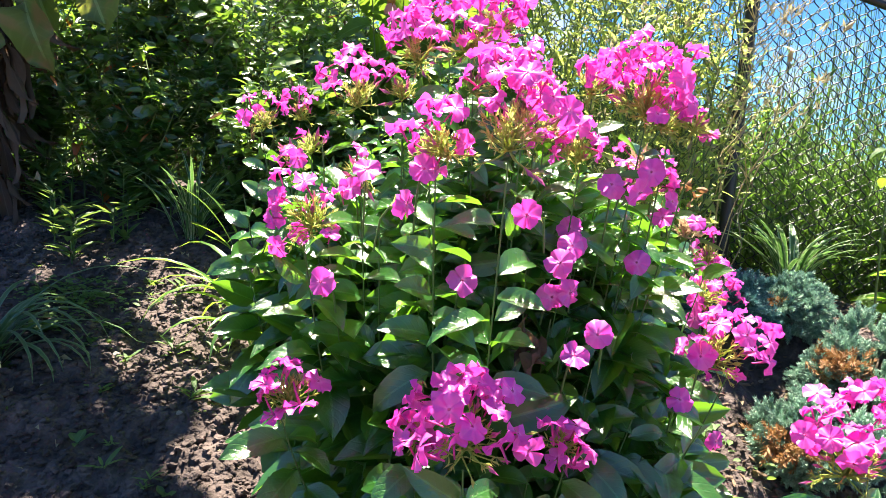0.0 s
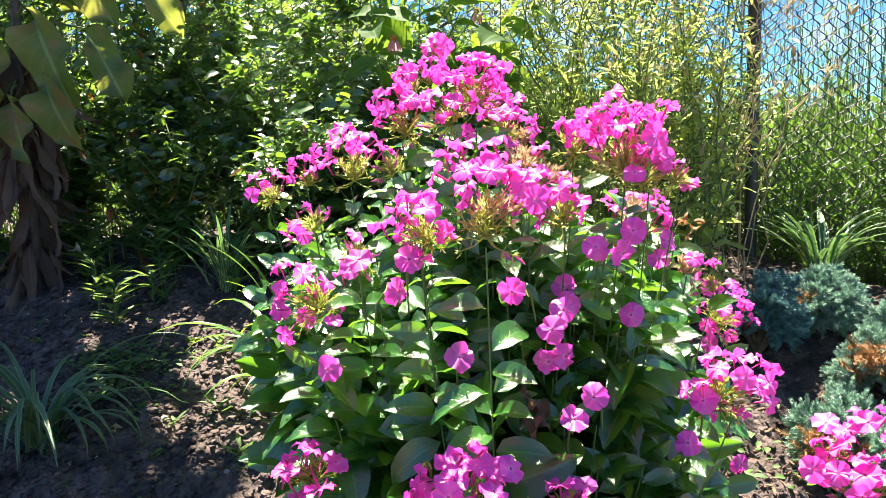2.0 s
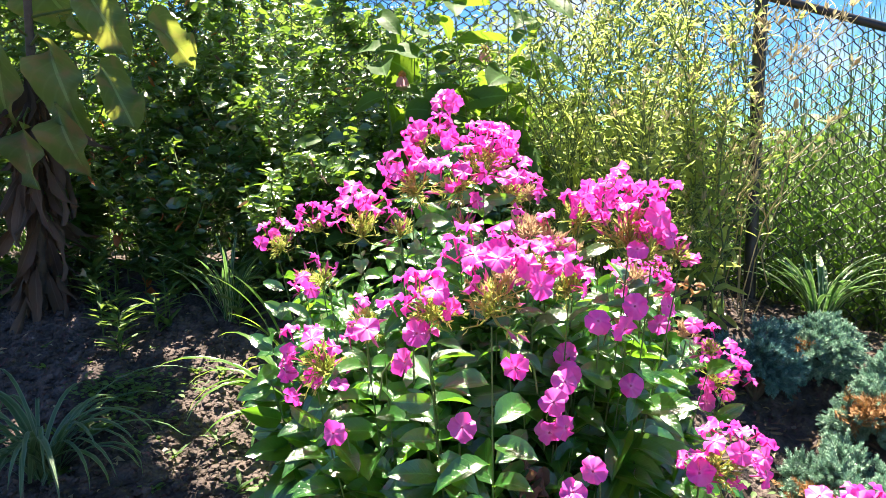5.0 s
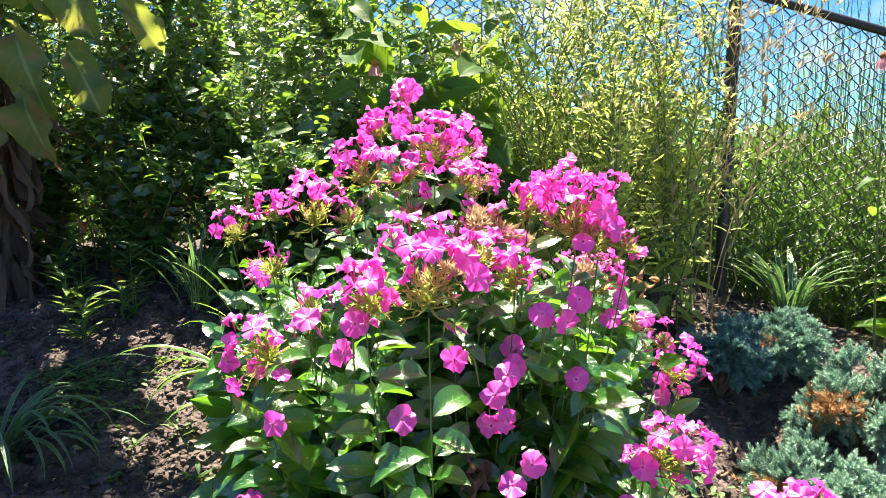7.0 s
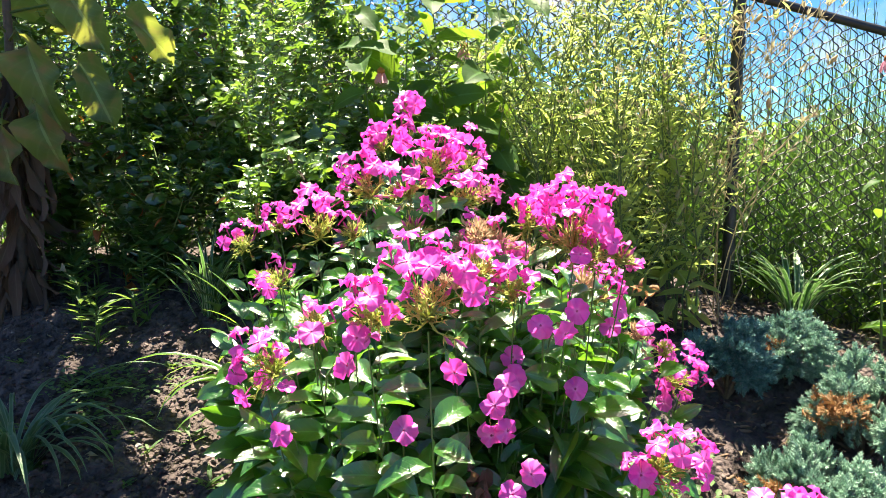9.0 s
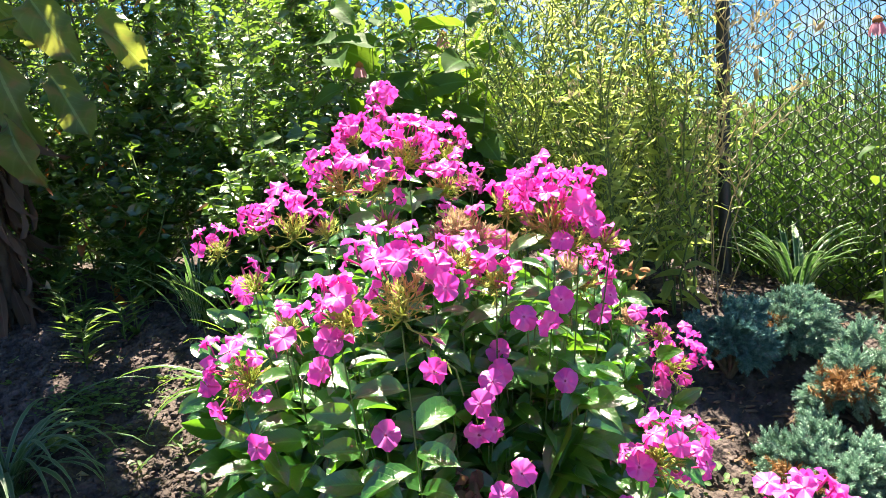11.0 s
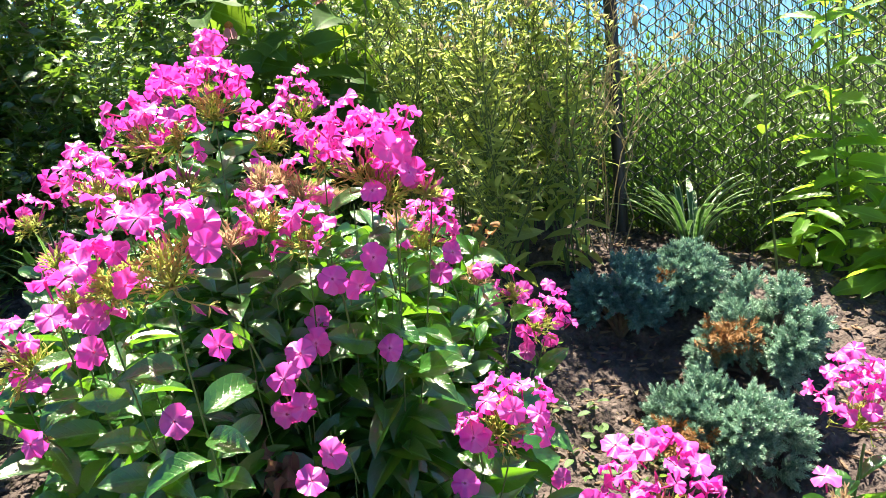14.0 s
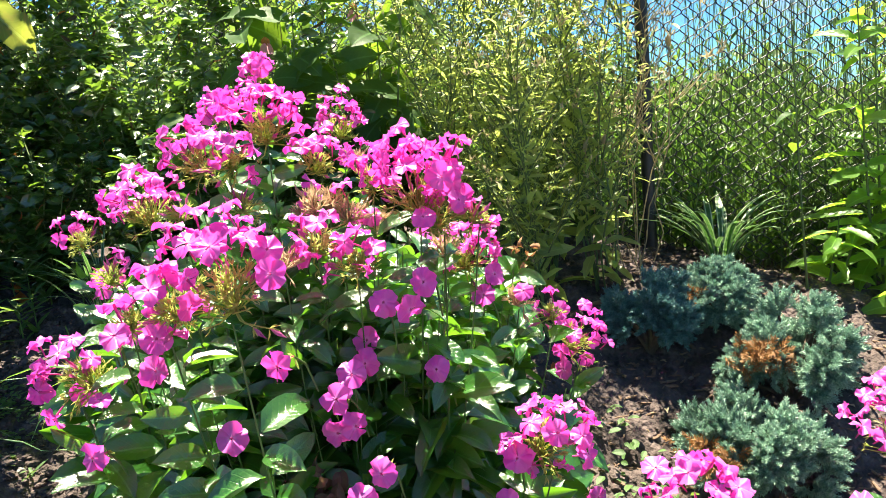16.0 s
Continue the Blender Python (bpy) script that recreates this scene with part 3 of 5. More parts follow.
def build_phlox():
    centre = np.array([0.06, 1.0])
    plant = thing("phlox", (centre[0], centre[1], float(ground_z(*centre))), "bushy garden phlox with hot pink flower heads and glossy green leaves", "flower bush")
    rng = np.random.RandomState(11)
    leaves = Leafage()
    stem_no = [0]

    def stem(tip, fat=0.0014, start=0.12, stop=0.97):
        tip = np.asarray(tip, float)
        root = np.array([*(centre + (tip[:2] - centre) * np.array([0.38, 0.30]) + rng.normal(0, 0.02, 2)), 0])
        root[2] = ground_z(root[0], root[1]) - 0.01
        line = stem_line(root, tip)
        soup = Soup()
        soup.tube(line, np.linspace(fat, fat * 0.55, len(line)), 6)
        local(plant, "stem", soup, [PHLOX_STEM])
        leaves.along(line, rng, start, stop)
        stem_no[0] += 1
        return unit(line[-1] - line[-3])

    def head(x, y, z, r, n, lean=(0, 0, 0), dry=0.0, spread=1.15, dome=-0.9, size=0.0128):
        a = stem((x, y, z - r * 0.9))
        axis = unit(a * 0.6 + np.array([0, 0, 0.5]) + np.array(lean))
        flower_head(plant, (x, y, z), axis, r, n, stem_no[0] + 100, dry, spread, size, dome)

    def one(x, y, z, face=(0, -1, 0.15), size=0.0148):
        stem((x + 0.01, y + 0.045, z - 0.05), 0.0011, 0.22, 0.78)
        single_floret(plant, (x, y - 0.012, z), face, stem_no[0] + 300, size)
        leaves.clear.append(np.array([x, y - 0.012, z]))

    # the crown of the bush, back and top
    head(-0.016, 1.150, 1.214, 0.021, 6, dome=-0.1)
    head(-0.052, 1.066, 1.163, 0.024, 6, (-0.4, -0.3, 0), dome=0)
    head(-0.024, 1.120, 1.178, 0.022, 5, (0.1, -0.2, 0), dome=0)
    head(0.042, 0.905, 1.146, 0.040, 15, (0.1, -0.3, 0), dome=-0.1)
    head(-0.052, 0.945, 1.114, 0.034, 11, (-0.3, -0.3, 0), dome=-0.1)
    head(0.012, 0.850, 1.116, 0.030, 7, (0, -0.8, 0), dome=0)
    head(0.082, 0.990, 1.098, 0.032, 11, (0.4, -0.3, 0), dome=-0.1)
    head(0.066, 1.350, 1.136, 0.042, 16, (0.1, -0.2, 0), dome=-0.3)
    head(0.109, 1.136, 1.088, 0.026, 3, dry=1)
    head(0.091, 0.850, 1.066, 0.026, 1, dry=1)
    head(0.118, 0.900, 1.048, 0.028, 2, dry=1)
    head(0.075, 0.880, 1.046, 0.022, 1, dry=1)
    # left shoulder
    head(-0.124, 0.972, 1.062, 0.040, 11, (-0.1, -0.2, 0), dome=0)
    head(-0.267, 1.089, 1.020, 0.026, 5, (-0.3, 0, 0), dome=0)
    head(-0.236, 1.200, 1.034, 0.026, 5, (-0.2, 0, 0), dome=0)
    head(-0.215, 1.040, 0.972, 0.026, 4, (-0.1, -0.4, 0))
    head(-0.143, 0.785, 0.920, 0.040, 13, (-0.1, -0.7, -0.3), spread=1.4)
    # front and right
    head(0.050, 0.664, 1.030, 0.048, 19, (0, -0.25, 0.3), spread=1.3, dome=0)
    head(-0.012, 0.690, 1.004, 0.032, 9, (-0.6, -0.6, 0))
    head(0.097, 0.815, 1.028, 0.028, 7, (0.2, -0.4, 0))
    head(0.200, 0.812, 1.074, 0.046, 24, (0.0, -0.2, 0.2), spread=1.25, dome=-0.05)
    head(0.152, 0.870, 1.080, 0.024, 5, (0, -0.2, 0), dome=0)
    head(0.222, 0.800, 1.044, 0.026, 6, (0.4, -0.4, 0))
    head(0.256, 0.810, 1.036, 0.014, 2, (0.7, -0.3, 0))
    head(0.135, 0.805, 1.006, 0.026, 6, (0, -0.5, 0))
    head(0.248, 0.962, 0.972, 0.036, 13, (0.3, -0.5, 0), dome=-0.2)
    head(0.308, 0.788, 0.812, 0.042, 18, (0.4, -0.7, 0.1), spread=1.3)
    head(0.390, 1.085, 0.820, 0.038, 14, (0.5, -0.5, 0))
    head(0.345, 0.990, 0.886, 0.020, 3, (0.1, -0.2, 0.3))
    # low front
    head(-0.146, 0.725, 0.748, 0.034, 9, (-0.2, -0.7, 0.1), size=0.0155)
    head(0.030, 0.606, 0.770, 0.042, 19, (-0.1, -0.7, 0.3), dome=0, size=0.0152)
    head(-0.012, 0.642, 0.748, 0.019, 5, (-0.2, -0.9, 0), size=0.0150)
    head(0.132, 0.700, 0.724, 0.023, 6, (0.1, -1.0, 0), size=0.0150)
    # single open flowers that face the light and the path
    for x, y, z in ((-0.116, 0.745, 0.856), (0.161, 0.772, 0.970), (0.186, 0.760, 0.964), (0.259, 0.930, 0.929), (0.274, 0.949, 0.947), (0.199, 0.775, 0.985), (-0.105, 0.850, 0.942), (-0.190, 0.980, 0.966), (0.134, 0.835, 0.917), (0.134, 0.800, 0.904), (0.126, 0.760, 0.908),
                    (0.113, 0.740, 0.893), (0.109, 0.747, 0.858), (0.126, 0.747, 0.863)):
        one(x, y, z, (rng.normal(0, 0.45), -1, rng.normal(0.25, 0.4)))
    for x, y, z in ((0.202, 0.805, 0.890), (0.073, 0.704, 0.940), (0.020, 0.722, 0.872), (-0.022, 0.701, 0.974), (-0.037, 0.724, 0.939), (-0.078, 0.747, 0.968),
                    (0.130, 0.710, 0.811), (0.149, 0.710, 0.833), (-0.011, 0.644, 0.780), (0.260, 0.793, 0.750), (0.088, 0.655, 0.738), (0.388, 1.012, 0.625), (0.364, 1.085, 0.777), (0.272, 0.782, 0.801)):
        one(x, y, z, (rng.normal(0, 0.5), -1, rng.normal(0.3, 0.45)))
    # leafy shoots without flowers fill the body of the bush
    for k in range(150):
        a = rng.uniform(-np.pi * 1.12, np.pi * 0.12)
        rise = rng.uniform(0.0, 1.0)
        reach = np.array([0.36, 0.34]) * (1 - 0.58 * rise ** 1.25) * rng.uniform(0.8, 1.0)
        x, y = centre + np.array([np.cos(a) * (0.68 if np.cos(a) < 0 else 1), np.sin(a)]) * reach
        stem((x, y, 0.56 + 0.44 * rise - 0.10 * max(0, x - 0.15) / 0.3), 0.0014, 0.14)
    for k in range(34):   # taller shoots between the flower heads
        a = rng.uniform(0, 2 * np.pi)
        x, y = centre + np.array([np.cos(a) * 0.34 - 0.05, np.sin(a) * 0.22 + 0.06]) * np.sqrt(rng.uniform(0.1, 1))
        top = 1.07 - 0.18 * ((x - 0.03) / 0.33) ** 2 - 0.10 * rng.uniform()
        stem((x, y, top), 0.0016, 0.4, 0.98)
    for k in range(10):   # leafy shoots round the heads of the left shoulder
        x, y = rng.uniform(-0.25, -0.10), rng.uniform(0.92, 1.12)
        stem((x, y, rng.uniform(0.86, 0.97) + 0.25 * min(0, -0.2 - x) * -0.4), 0.0022, 0.45, 0.98)
    for x, y, z in ((-0.06, 0.90, 1.06), (0.02, 0.85, 1.07), (0.10, 0.90, 1.06), (0.07, 0.78, 1.02), (-0.02, 0.78, 1.00), (0.15, 0.92, 1.03), (-0.09, 0.80, 0.97), (0.22, 0.88, 1.0), (0.30, 0.95, 0.92), (-0.17, 0.95, 0.99)):
        head(x, y, z, 0.022, 1, dry=1.0 if x > 0.05 else 0.0)   # spent tufts between the full heads
    rng2 = np.random.RandomState(8)   # a withered brown leaf caught low in the stems
    soup = Soup()
    for _ in range(7):
        soup.scatter(blade(1, 0.5, 6, 4, 1.2, 0.6, 1.1, 0.6, 0.6, seed=3), poses(np.array([0.092, 0.745, 0.806]) + rng2.normal(0, 0.010, 3), rng2.normal(0, 1, 3), rng2.normal(0, 1, 3), rng2.uniform(0.02, 0.038)))
    local(plant, "withered_leaf", soup, [DEAD_LEAF], "crumpled brown withered leaf")
    soup = Soup()
    for _ in range(7):
        soup.scatter(blade(1, 0.4, 6, 4, 1.1, 0.6, 1.1, 0.6, 0.6, seed=4), poses(np.array([0.306, 1.0, 0.962]) + rng2.normal(0, 0.007, 3), rng2.normal(0, 1, 3), rng2.normal(0, 1, 3), rng2.uniform(0.012, 0.020)))
    local(plant, "dried_flower", soup, [DEAD_NEEDLE], "dried rust-brown flower head")
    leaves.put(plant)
    return plant


def build_second_phlox():
    base = np.array([0.60, 0.98])
    plant = thing("phlox", (base[0], base[1], float(ground_z(*base))), "smaller garden phlox with pink heads beside blue junipers", "flower bush")
    rng = np.random.RandomState(21)
    leaves = Leafage()
    for k, (x, y, z, r, n, dry) in enumerate(((0.440, 0.760, 0.722, 0.056, 30, 0), (0.800, 1.035, 0.670, 0.060, 30, 0), (0.681, 0.862, 0.640, 0.045, 1, 1), (0.600, 0.80, 0.60, 0.03, 3, 0))):
        tip = np.array([x, y, z - r])
        root = np.array([*(base + (tip[:2] - base) * 0.3), 0])
        root[2] = ground_z(root[0], root[1]) - 0.01
        line = stem_line(root, tip)
        soup = Soup()
        soup.tube(line, np.linspace(0.003, 0.002, len(line)), 6)
        local(plant, "stem", soup, [PHLOX_STEM])
        leaves.along(line, rng, 0.2)
        flower_head(plant, (x, y, z), unit([0, -0.3, 1]), r, n, 500 + k, dry, 1.25, 0.0145, -0.15)
    for k in range(5):
        tip = np.array([*(base + rng.normal(0, 0.09, 2)), 0.52 + rng.uniform(0, 0.05)])
        root = np.array([*base, ground_z(*base) - 0.01])
        line = stem_line(root, tip)
        soup = Soup()
        soup.tube(line, 0.0025, 5)
        local(plant, "stem", soup, [PHLOX_STEM])
        leaves.along(line, rng, 0.2)
    leaves.put(plant)


build_phlox()
build_second_phlox()


# ---- fence ----
def build_fence():
    slope = -0.27                       # it falls with the ground towards the right
    px, py = 0.754, 2.075
    top = 1.528
    fence = thing("chain_link_fence", (px, py, float(ground_z(px, py))), "black coated chain-link fence with round post and top rail", "fence", kind="structure")

    def run(x):
        """The fence's line and the height of its rail at x."""
        if x >= px:
            return py + 0.02 * (x - px), top + slope * (x - px)
        return py + 0.42 * (px - x), top + 0.10 * (px - x)

    def pipe(name, line, r, label=""):
        soup = Soup()
        soup.tube(line, r, 14)
        return local(fence, name, soup, [FENCE_METAL], label)

    posts = (px, px + 1.75, px - 1.8)
    for x in posts:
        y, z = run(x)
        foot = float(ground_z(x, y)) - 0.1
        p = pipe("post", [(x, y, foot), (x, y, z - 0.3), (x, y, z + 0.012)], 0.0165)
        cap = Soup()
        cap.tube([(x, y, z + 0.012), (x, y, z + 0.020), (x, y, z + 0.027), (x, y, z + 0.03)], [0.0195, 0.0195, 0.013, 0.001], 14)
        local(fence, "cap", cap, [FENCE_METAL], parent=p).location = p.location
        for h in (0.12, 0.45):
            band = Soup()
            band.tube([(x, y, z - h - 0.010), (x, y, z - h + 0.010)], 0.019, 14)
            local(fence, "band", band, [FENCE_METAL], parent=p)
    for a, b in ((posts[0], posts[1]), (posts[2], posts[0]), (posts[1], posts[1] + 1.5), (posts[2] - 1.5, posts[2])):
        (ya, za), (yb, zb) = run(a), run(b)
        pipe("top_rail", [(a, ya - 0.003, za), ((a + b) / 2, (ya + yb) / 2 - 0.003, (za + zb) / 2 - 0.004), (b, yb - 0.003, zb)], 0.0115)

    cell, tall = 0.041, 40
    for left in (0, 1):
        soup = Soup()
        step = np.arange(4 * tall + 1) / 4
        zs = -step * cell / 2
        side = 0.5 - 0.5 * np.cos(np.pi * step) * (1.18 - 0.18 * np.cos(np.pi * step) ** 2)
        line = np.stack([side * (cell / 2 + 0.002), (side - 0.5) * 0.004, zs], -1)
        soup.tube(line, 0.0016, 4)
        me = soup.mesh("wire", [FENCE_METAL])
        k = 0
        while True:
            x = px + (k * cell / 2 if not left else -(k + 1) * cell / 2)
            if x > px + 1.9 or x < px - 2.6:
                break
            y, z = run(x)
            w = part("wire", me, fence)
            lean = Matrix.Identity(4)
            lean[2][0] = slope if not left else -0.10
            lean[1][0] = 0.02 if not left else -0.42
            w.matrix_basis = Matrix.Translation(Vector((x, y, z - 0.012)) - fence.location) @ lean @ Matrix.Diagonal((1 if k % 2 == 0 else -1, 1, 1, 1)) @ Matrix.Translation((0 if k % 2 == 0 else -cell / 2, 0, 0))
            k += 1


build_fence()


# ---- other plants ----
def shoots(base, n, height, spread, rng, wander=0.05, lean=(0, 0, 0), pts=9, root_spread=0.25):
    """Stems that rise from a base, each a gently wandering line."""
    out = []
    base, lean = np.asarray(base, float), np.asarray(lean, float)
    for _ in range(n):
        a, r = rng.uniform(0, 2 * np.pi), np.sqrt(rng.uniform(0, 1))
        off = np.array([np.cos(a) * r, np.sin(a) * r])
        h = height * rng.uniform(0.75, 1.08)
        root = np.array([base[0] + off[0] * spread * root_spread, base[1] + off[1] * spread * root_spread, 0])
        root[2] = ground_z(root[0], root[1]) - 0.01
        s = np.linspace(0, 1, pts)[:, None]
        line = root + s * np.array([0, 0, h]) + s ** 1.6 * (np.array([*(off * spread), 0]) + lean)
        line = line + np.cumsum(rng.normal(0, wander * h / pts, (pts, 3)), 0) * np.array([1, 1, 0.3])
        out.append(line)
    return out


def on_line(line, s):
    t = np.linspace(0, 1, len(line))
    p = np.stack([np.interp(s, t, line[:, c]) for c in range(3)], -1)
    q = np.stack([np.interp(np.minimum(s + 0.04, 1.02), t, line[:, c]) for c in range(3)], -1)
    d = q - p + np.array([0, 0, 1e-4])
    return p, d / np.linalg.norm(d, axis=1)[:, None]


def leaves_on(soup, lines, tmpls, per, size, rng, lift=(0.0, 0.6), start=0.1, stop=1.0, taper=0.5, jitter=0.0, slot=0, width=1.0, up=(0, -0.3, 1), upset=0.45):
    """Scatters per leaves on each line, pointing outward and lifting by chance."""
    for line in lines:
        s = np.sort(rng.uniform(start, stop, per))
        p, d = on_line(line, s)
        a = np.arange(per) * 2.4 + rng.uniform(0, 6) + rng.normal(0, 0.3, per)
        flat = np.stack([np.cos(a), np.sin(a), np.zeros(per)], -1)
        way = flat + d * rng.uniform(lift[0], lift[1], per)[:, None]
        big = rng.uniform(size[0], size[1], per) * (1 - taper * s)
        p = p + flat * 0.002 + rng.normal(0, 1, p.shape) * jitter
        ups = np.asarray(up, float) + rng.normal(0, upset, p.shape)
        dims = np.stack([big * width * rng.uniform(0.8, 1.2, per), big, big], -1)
        m = poses(p, way, ups, dims)
        pick = rng.randint(0, len(tmpls), per)
        for k, t in enumerate(tmpls):
            soup.scatter(t, m[pick == k], slot)


def stems_of(lines, fat, sides=5):
    soup = Soup()
    for line in lines:
        soup.tube(line, np.linspace(fat, fat * 0.35, len(line)), sides)
    return soup


def branches(lines, rng, per, length, start=0.25, rise=0.7):
    out = []
    for line in lines:
        s = rng.uniform(start, 0.95, per)
        p, d = on_line(line, s)
        for k in range(per):
            a = rng.uniform(0, 2 * np.pi)
            way = unit(np.array([np.cos(a), np.sin(a), rise]) + 0.3 * d[k])
            ln = length * rng.uniform(0.6, 1.2) * (1.1 - 0.6 * s[k])
            t = np.linspace(0, 1, 5)[:, None]
            out.append(p[k] + way * t * ln + np.array([0, 0, 1]) * t ** 2 * ln * 0.25)
    return out


OVATE = [blade(1, 0.55, 4, 2, c, 0.18, 1.1, 0.55, 0.1, seed=k) for k, c in enumerate((0.2, 0.6, 0.4))]
LANCE = [blade(1, 0.20, 4, 2, c, 0.25, 1.2, 0.6, 0.05, seed=k) for k, c in enumerate((0.15, 0.5, 0.3))]
THIN = [blade(1, 0.11, 3, 2, c, 0.3, 1.0, 0.5, seed=k) for k, c in enumerate((0.2, 0.5))]
BROAD = [blade(1, 0.42, 10, 4, c, 0.15, 1.25, 0.55, 0.14, 0.10, seed=k) for k, c in enumerate((0.35, 0.7, 0.5))]
LIMP = [blade(1, 0.52, 14, 8, c, f, 0.9, 0.5, 0.7, 0.05, seed=k) for k, (c, f) in enumerate(((0.5, 0.34), (0.75, 0.42), (0.35, 0.28)))]
TOOTHED = [blade(1, 0.30, 12, 4, c, 0.2, 1.2, 0.6, 0.10, 0.16, seed=k) for k, c in enumerate((0.35, 0.65, 0.2))]
GIANT = [blade(1, 0.54, 12, 6, c, 0.18, 1.0, 0.55, 0.45, 0.06, seed=k) for k, c in enumerate((0.25, 0.45, 0.6))]


def plant_at(name, xy, label, category, group="", kind=""):
    return thing(name, (xy[0], xy[1], float(ground_z(xy[0], xy[1]))), label, category, group, kind)


def leafy_shrub(xy, height, spread, n, seed, leaf=(0.022, 0.062), per=66, flowers=0.0):
    """One of the waist-high leafy perennials that stand behind the bed."""
    rng = np.random.RandomState(seed)
    ob = plant_at("leafy_shrub", xy, "dense leafy green perennial shrub at the back of the bed", "shrub", "shrubs behind the bed")
    lines = shoots(xy, n, height, spread, rng, 0.08)
    side = branches(lines, rng, 5, 0.22)
    local(ob, "stem", stems_of(lines + side, 0.0028), [GREEN_STEM], kind="stuff")
    soup = Soup()
    leaves_on(soup, lines, OVATE + LANCE, per, leaf, rng, (-0.4, 0.6), 0.05, 1.0, 0.30, 0.012, up=(0, -0.45, 0.9), upset=0.45)
    leaves_on(soup, side, OVATE + LANCE[:1], per // 3, leaf, rng, (-0.4, 0.6), 0.1, 1.0, 0.3, 0.008, up=(0, -0.45, 0.9), upset=0.55)
    local(ob, "foliage", soup, [SHRUB_LEAF], kind="stuff")
    dying = Soup()
    leaves_on(dying, side, LANCE, 1, (0.03, 0.06), rng, (-1.2, -0.3), 0.1, 0.9, 0.3, 0.006, upset=1.0)
    local(ob, "dry_leaves", dying, [RUST_LEAF if seed % 3 == 0 else DEAD_LEAF], "withered brown leaves", kind="stuff")
    if flowers:
        spikes = Soup()
        tips = [l[-1] for l in lines if rng.uniform() < flowers]
        for p in tips:
            m = 26
            s = rng.uniform(0, 1, m)
            pos = p + np.stack([rng.normal(0, 0.006, m), rng.normal(0, 0.006, m), s * 0.08 - 0.01], -1)
            spikes.scatter(SEPAL, poses(pos, rng.normal(0, 1, (m, 3)) + [0, 0, 0.4], rng.normal(0, 1, (m, 3)), rng.uniform(0.006, 0.010, m)))
        if tips:
            local(ob, "flower_spikes", spikes, [DRY_SEED], "faded brownish flower spikes")
    return ob


for k, (x, y, h, s, n) in enumerate(((-1.50, 2.20, 1.15, 0.26, 9), (-1.20, 2.30, 1.15, 0.26, 10), (-0.90, 2.24, 1.05, 0.24, 10), (-0.62, 2.32, 0.98, 0.24, 10), (-0.40, 2.28, 0.86, 0.20, 8),
                                    (-0.95, 2.10, 0.72, 0.18, 8), (-0.64, 2.14, 0.66, 0.18, 8), (-0.34, 2.09, 0.50, 0.16, 8), (-1.75, 2.35, 1.7, 0.28, 9), (-0.12, 2.25, 0.66, 0.18, 8),
                                    (-1.10, 2.04, 0.45, 0.18, 9), (-0.80, 2.04, 0.36, 0.16, 9), (-0.50, 2.02, 0.34, 0.16, 9), (-0.20, 2.0, 0.36, 0.15, 9), (-1.35, 1.98, 0.5, 0.2, 9), (0.05, 2.05, 0.4, 0.14, 8))):
    leafy_shrub((x, y), h, s, n, 40 + k, per=int(66 + 34 * max(0, h - 0.8)), flowers=0.35 if h > 0.8 else 0.0)


def feathery_plant(xy, height, spread, n, seed, dry=0.3):
    """A tall airy perennial with narrow leaves and drying seed heads, against the light."""
    rng = np.random.RandomState(seed)
    ob = plant_at("feathery_perennial", xy, "tall airy yellow-green perennial with narrow leaves and dry seed heads", "plant", "airy perennials before the fence")
    lines = shoots(xy, max(5, int(n * 0.72)), height, spread * 1.15, rng, 0.12)
    side = branches(lines, rng, 12, 0.20, 0.2, 0.8)
    local(ob, "stem", stems_of(lines, 0.0023, 4), [GREEN_STEM], kind="stuff")
    local(ob, "twig", stems_of(side, 0.0020, 4), [GREEN_STEM], kind="stuff")
    soup = Soup()
    leaves_on(soup, lines, LANCE, 9, (0.06, 0.11), rng, (-0.7, 0.9), 0.03, 0.6, 0.4, 0.004, width=1.35, up=(0, -0.4, 0.9), upset=0.5)
    leaves_on(soup, lines, LANCE, 34, (0.026, 0.066), rng, (-0.5, 1.3), 0.3, 1.0, 0.45, 0.006, width=1.1, up=(0, -0.4, 0.9), upset=0.7)
    leaves_on(soup, side, LANCE, 12, (0.016, 0.044), rng, (-0.6, 1.2), 0.05, 1.0, 0.35, 0.004, width=0.95, up=(0, -0.4, 0.9), upset=0.8)
    local(ob, "foliage", soup, [FEATHER_LEAF], kind="stuff")
    pods = Soup()
    tips = np.array([l[-1] for l in side + lines if rng.uniform() < dry])
    if len(tips):
        for _ in range(5):
            pods.scatter(SEPAL, poses(tips + rng.normal(0, 0.003, tips.shape), rng.normal(0, 0.6, tips.shape) + [0, 0, 1], rng.normal(0, 1, tips.shape), rng.uniform(0.009, 0.019, len(tips))))
        local(ob, "seed_fluff", pods, [DRY_SEED], "pale dry seed heads", kind="stuff")
    return ob


for k, (x, y, h, s, n) in enumerate(((0.20, 1.98, 0.94, 0.14, 9), (0.34, 1.86, 0.94, 0.15, 10), (0.47, 1.94, 0.98, 0.14, 10), (0.57, 1.84, 0.94, 0.11, 10), (0.42, 1.74, 0.70, 0.13, 8), (0.30, 2.10, 1.00, 0.16, 10),
                                    (0.52, 2.12, 1.06, 0.14, 9), (0.10, 2.12, 0.87, 0.14, 8))):
    feathery_plant((x, y), h, s, n, 70 + k, 0.95 if x > 0.4 else 0.7)


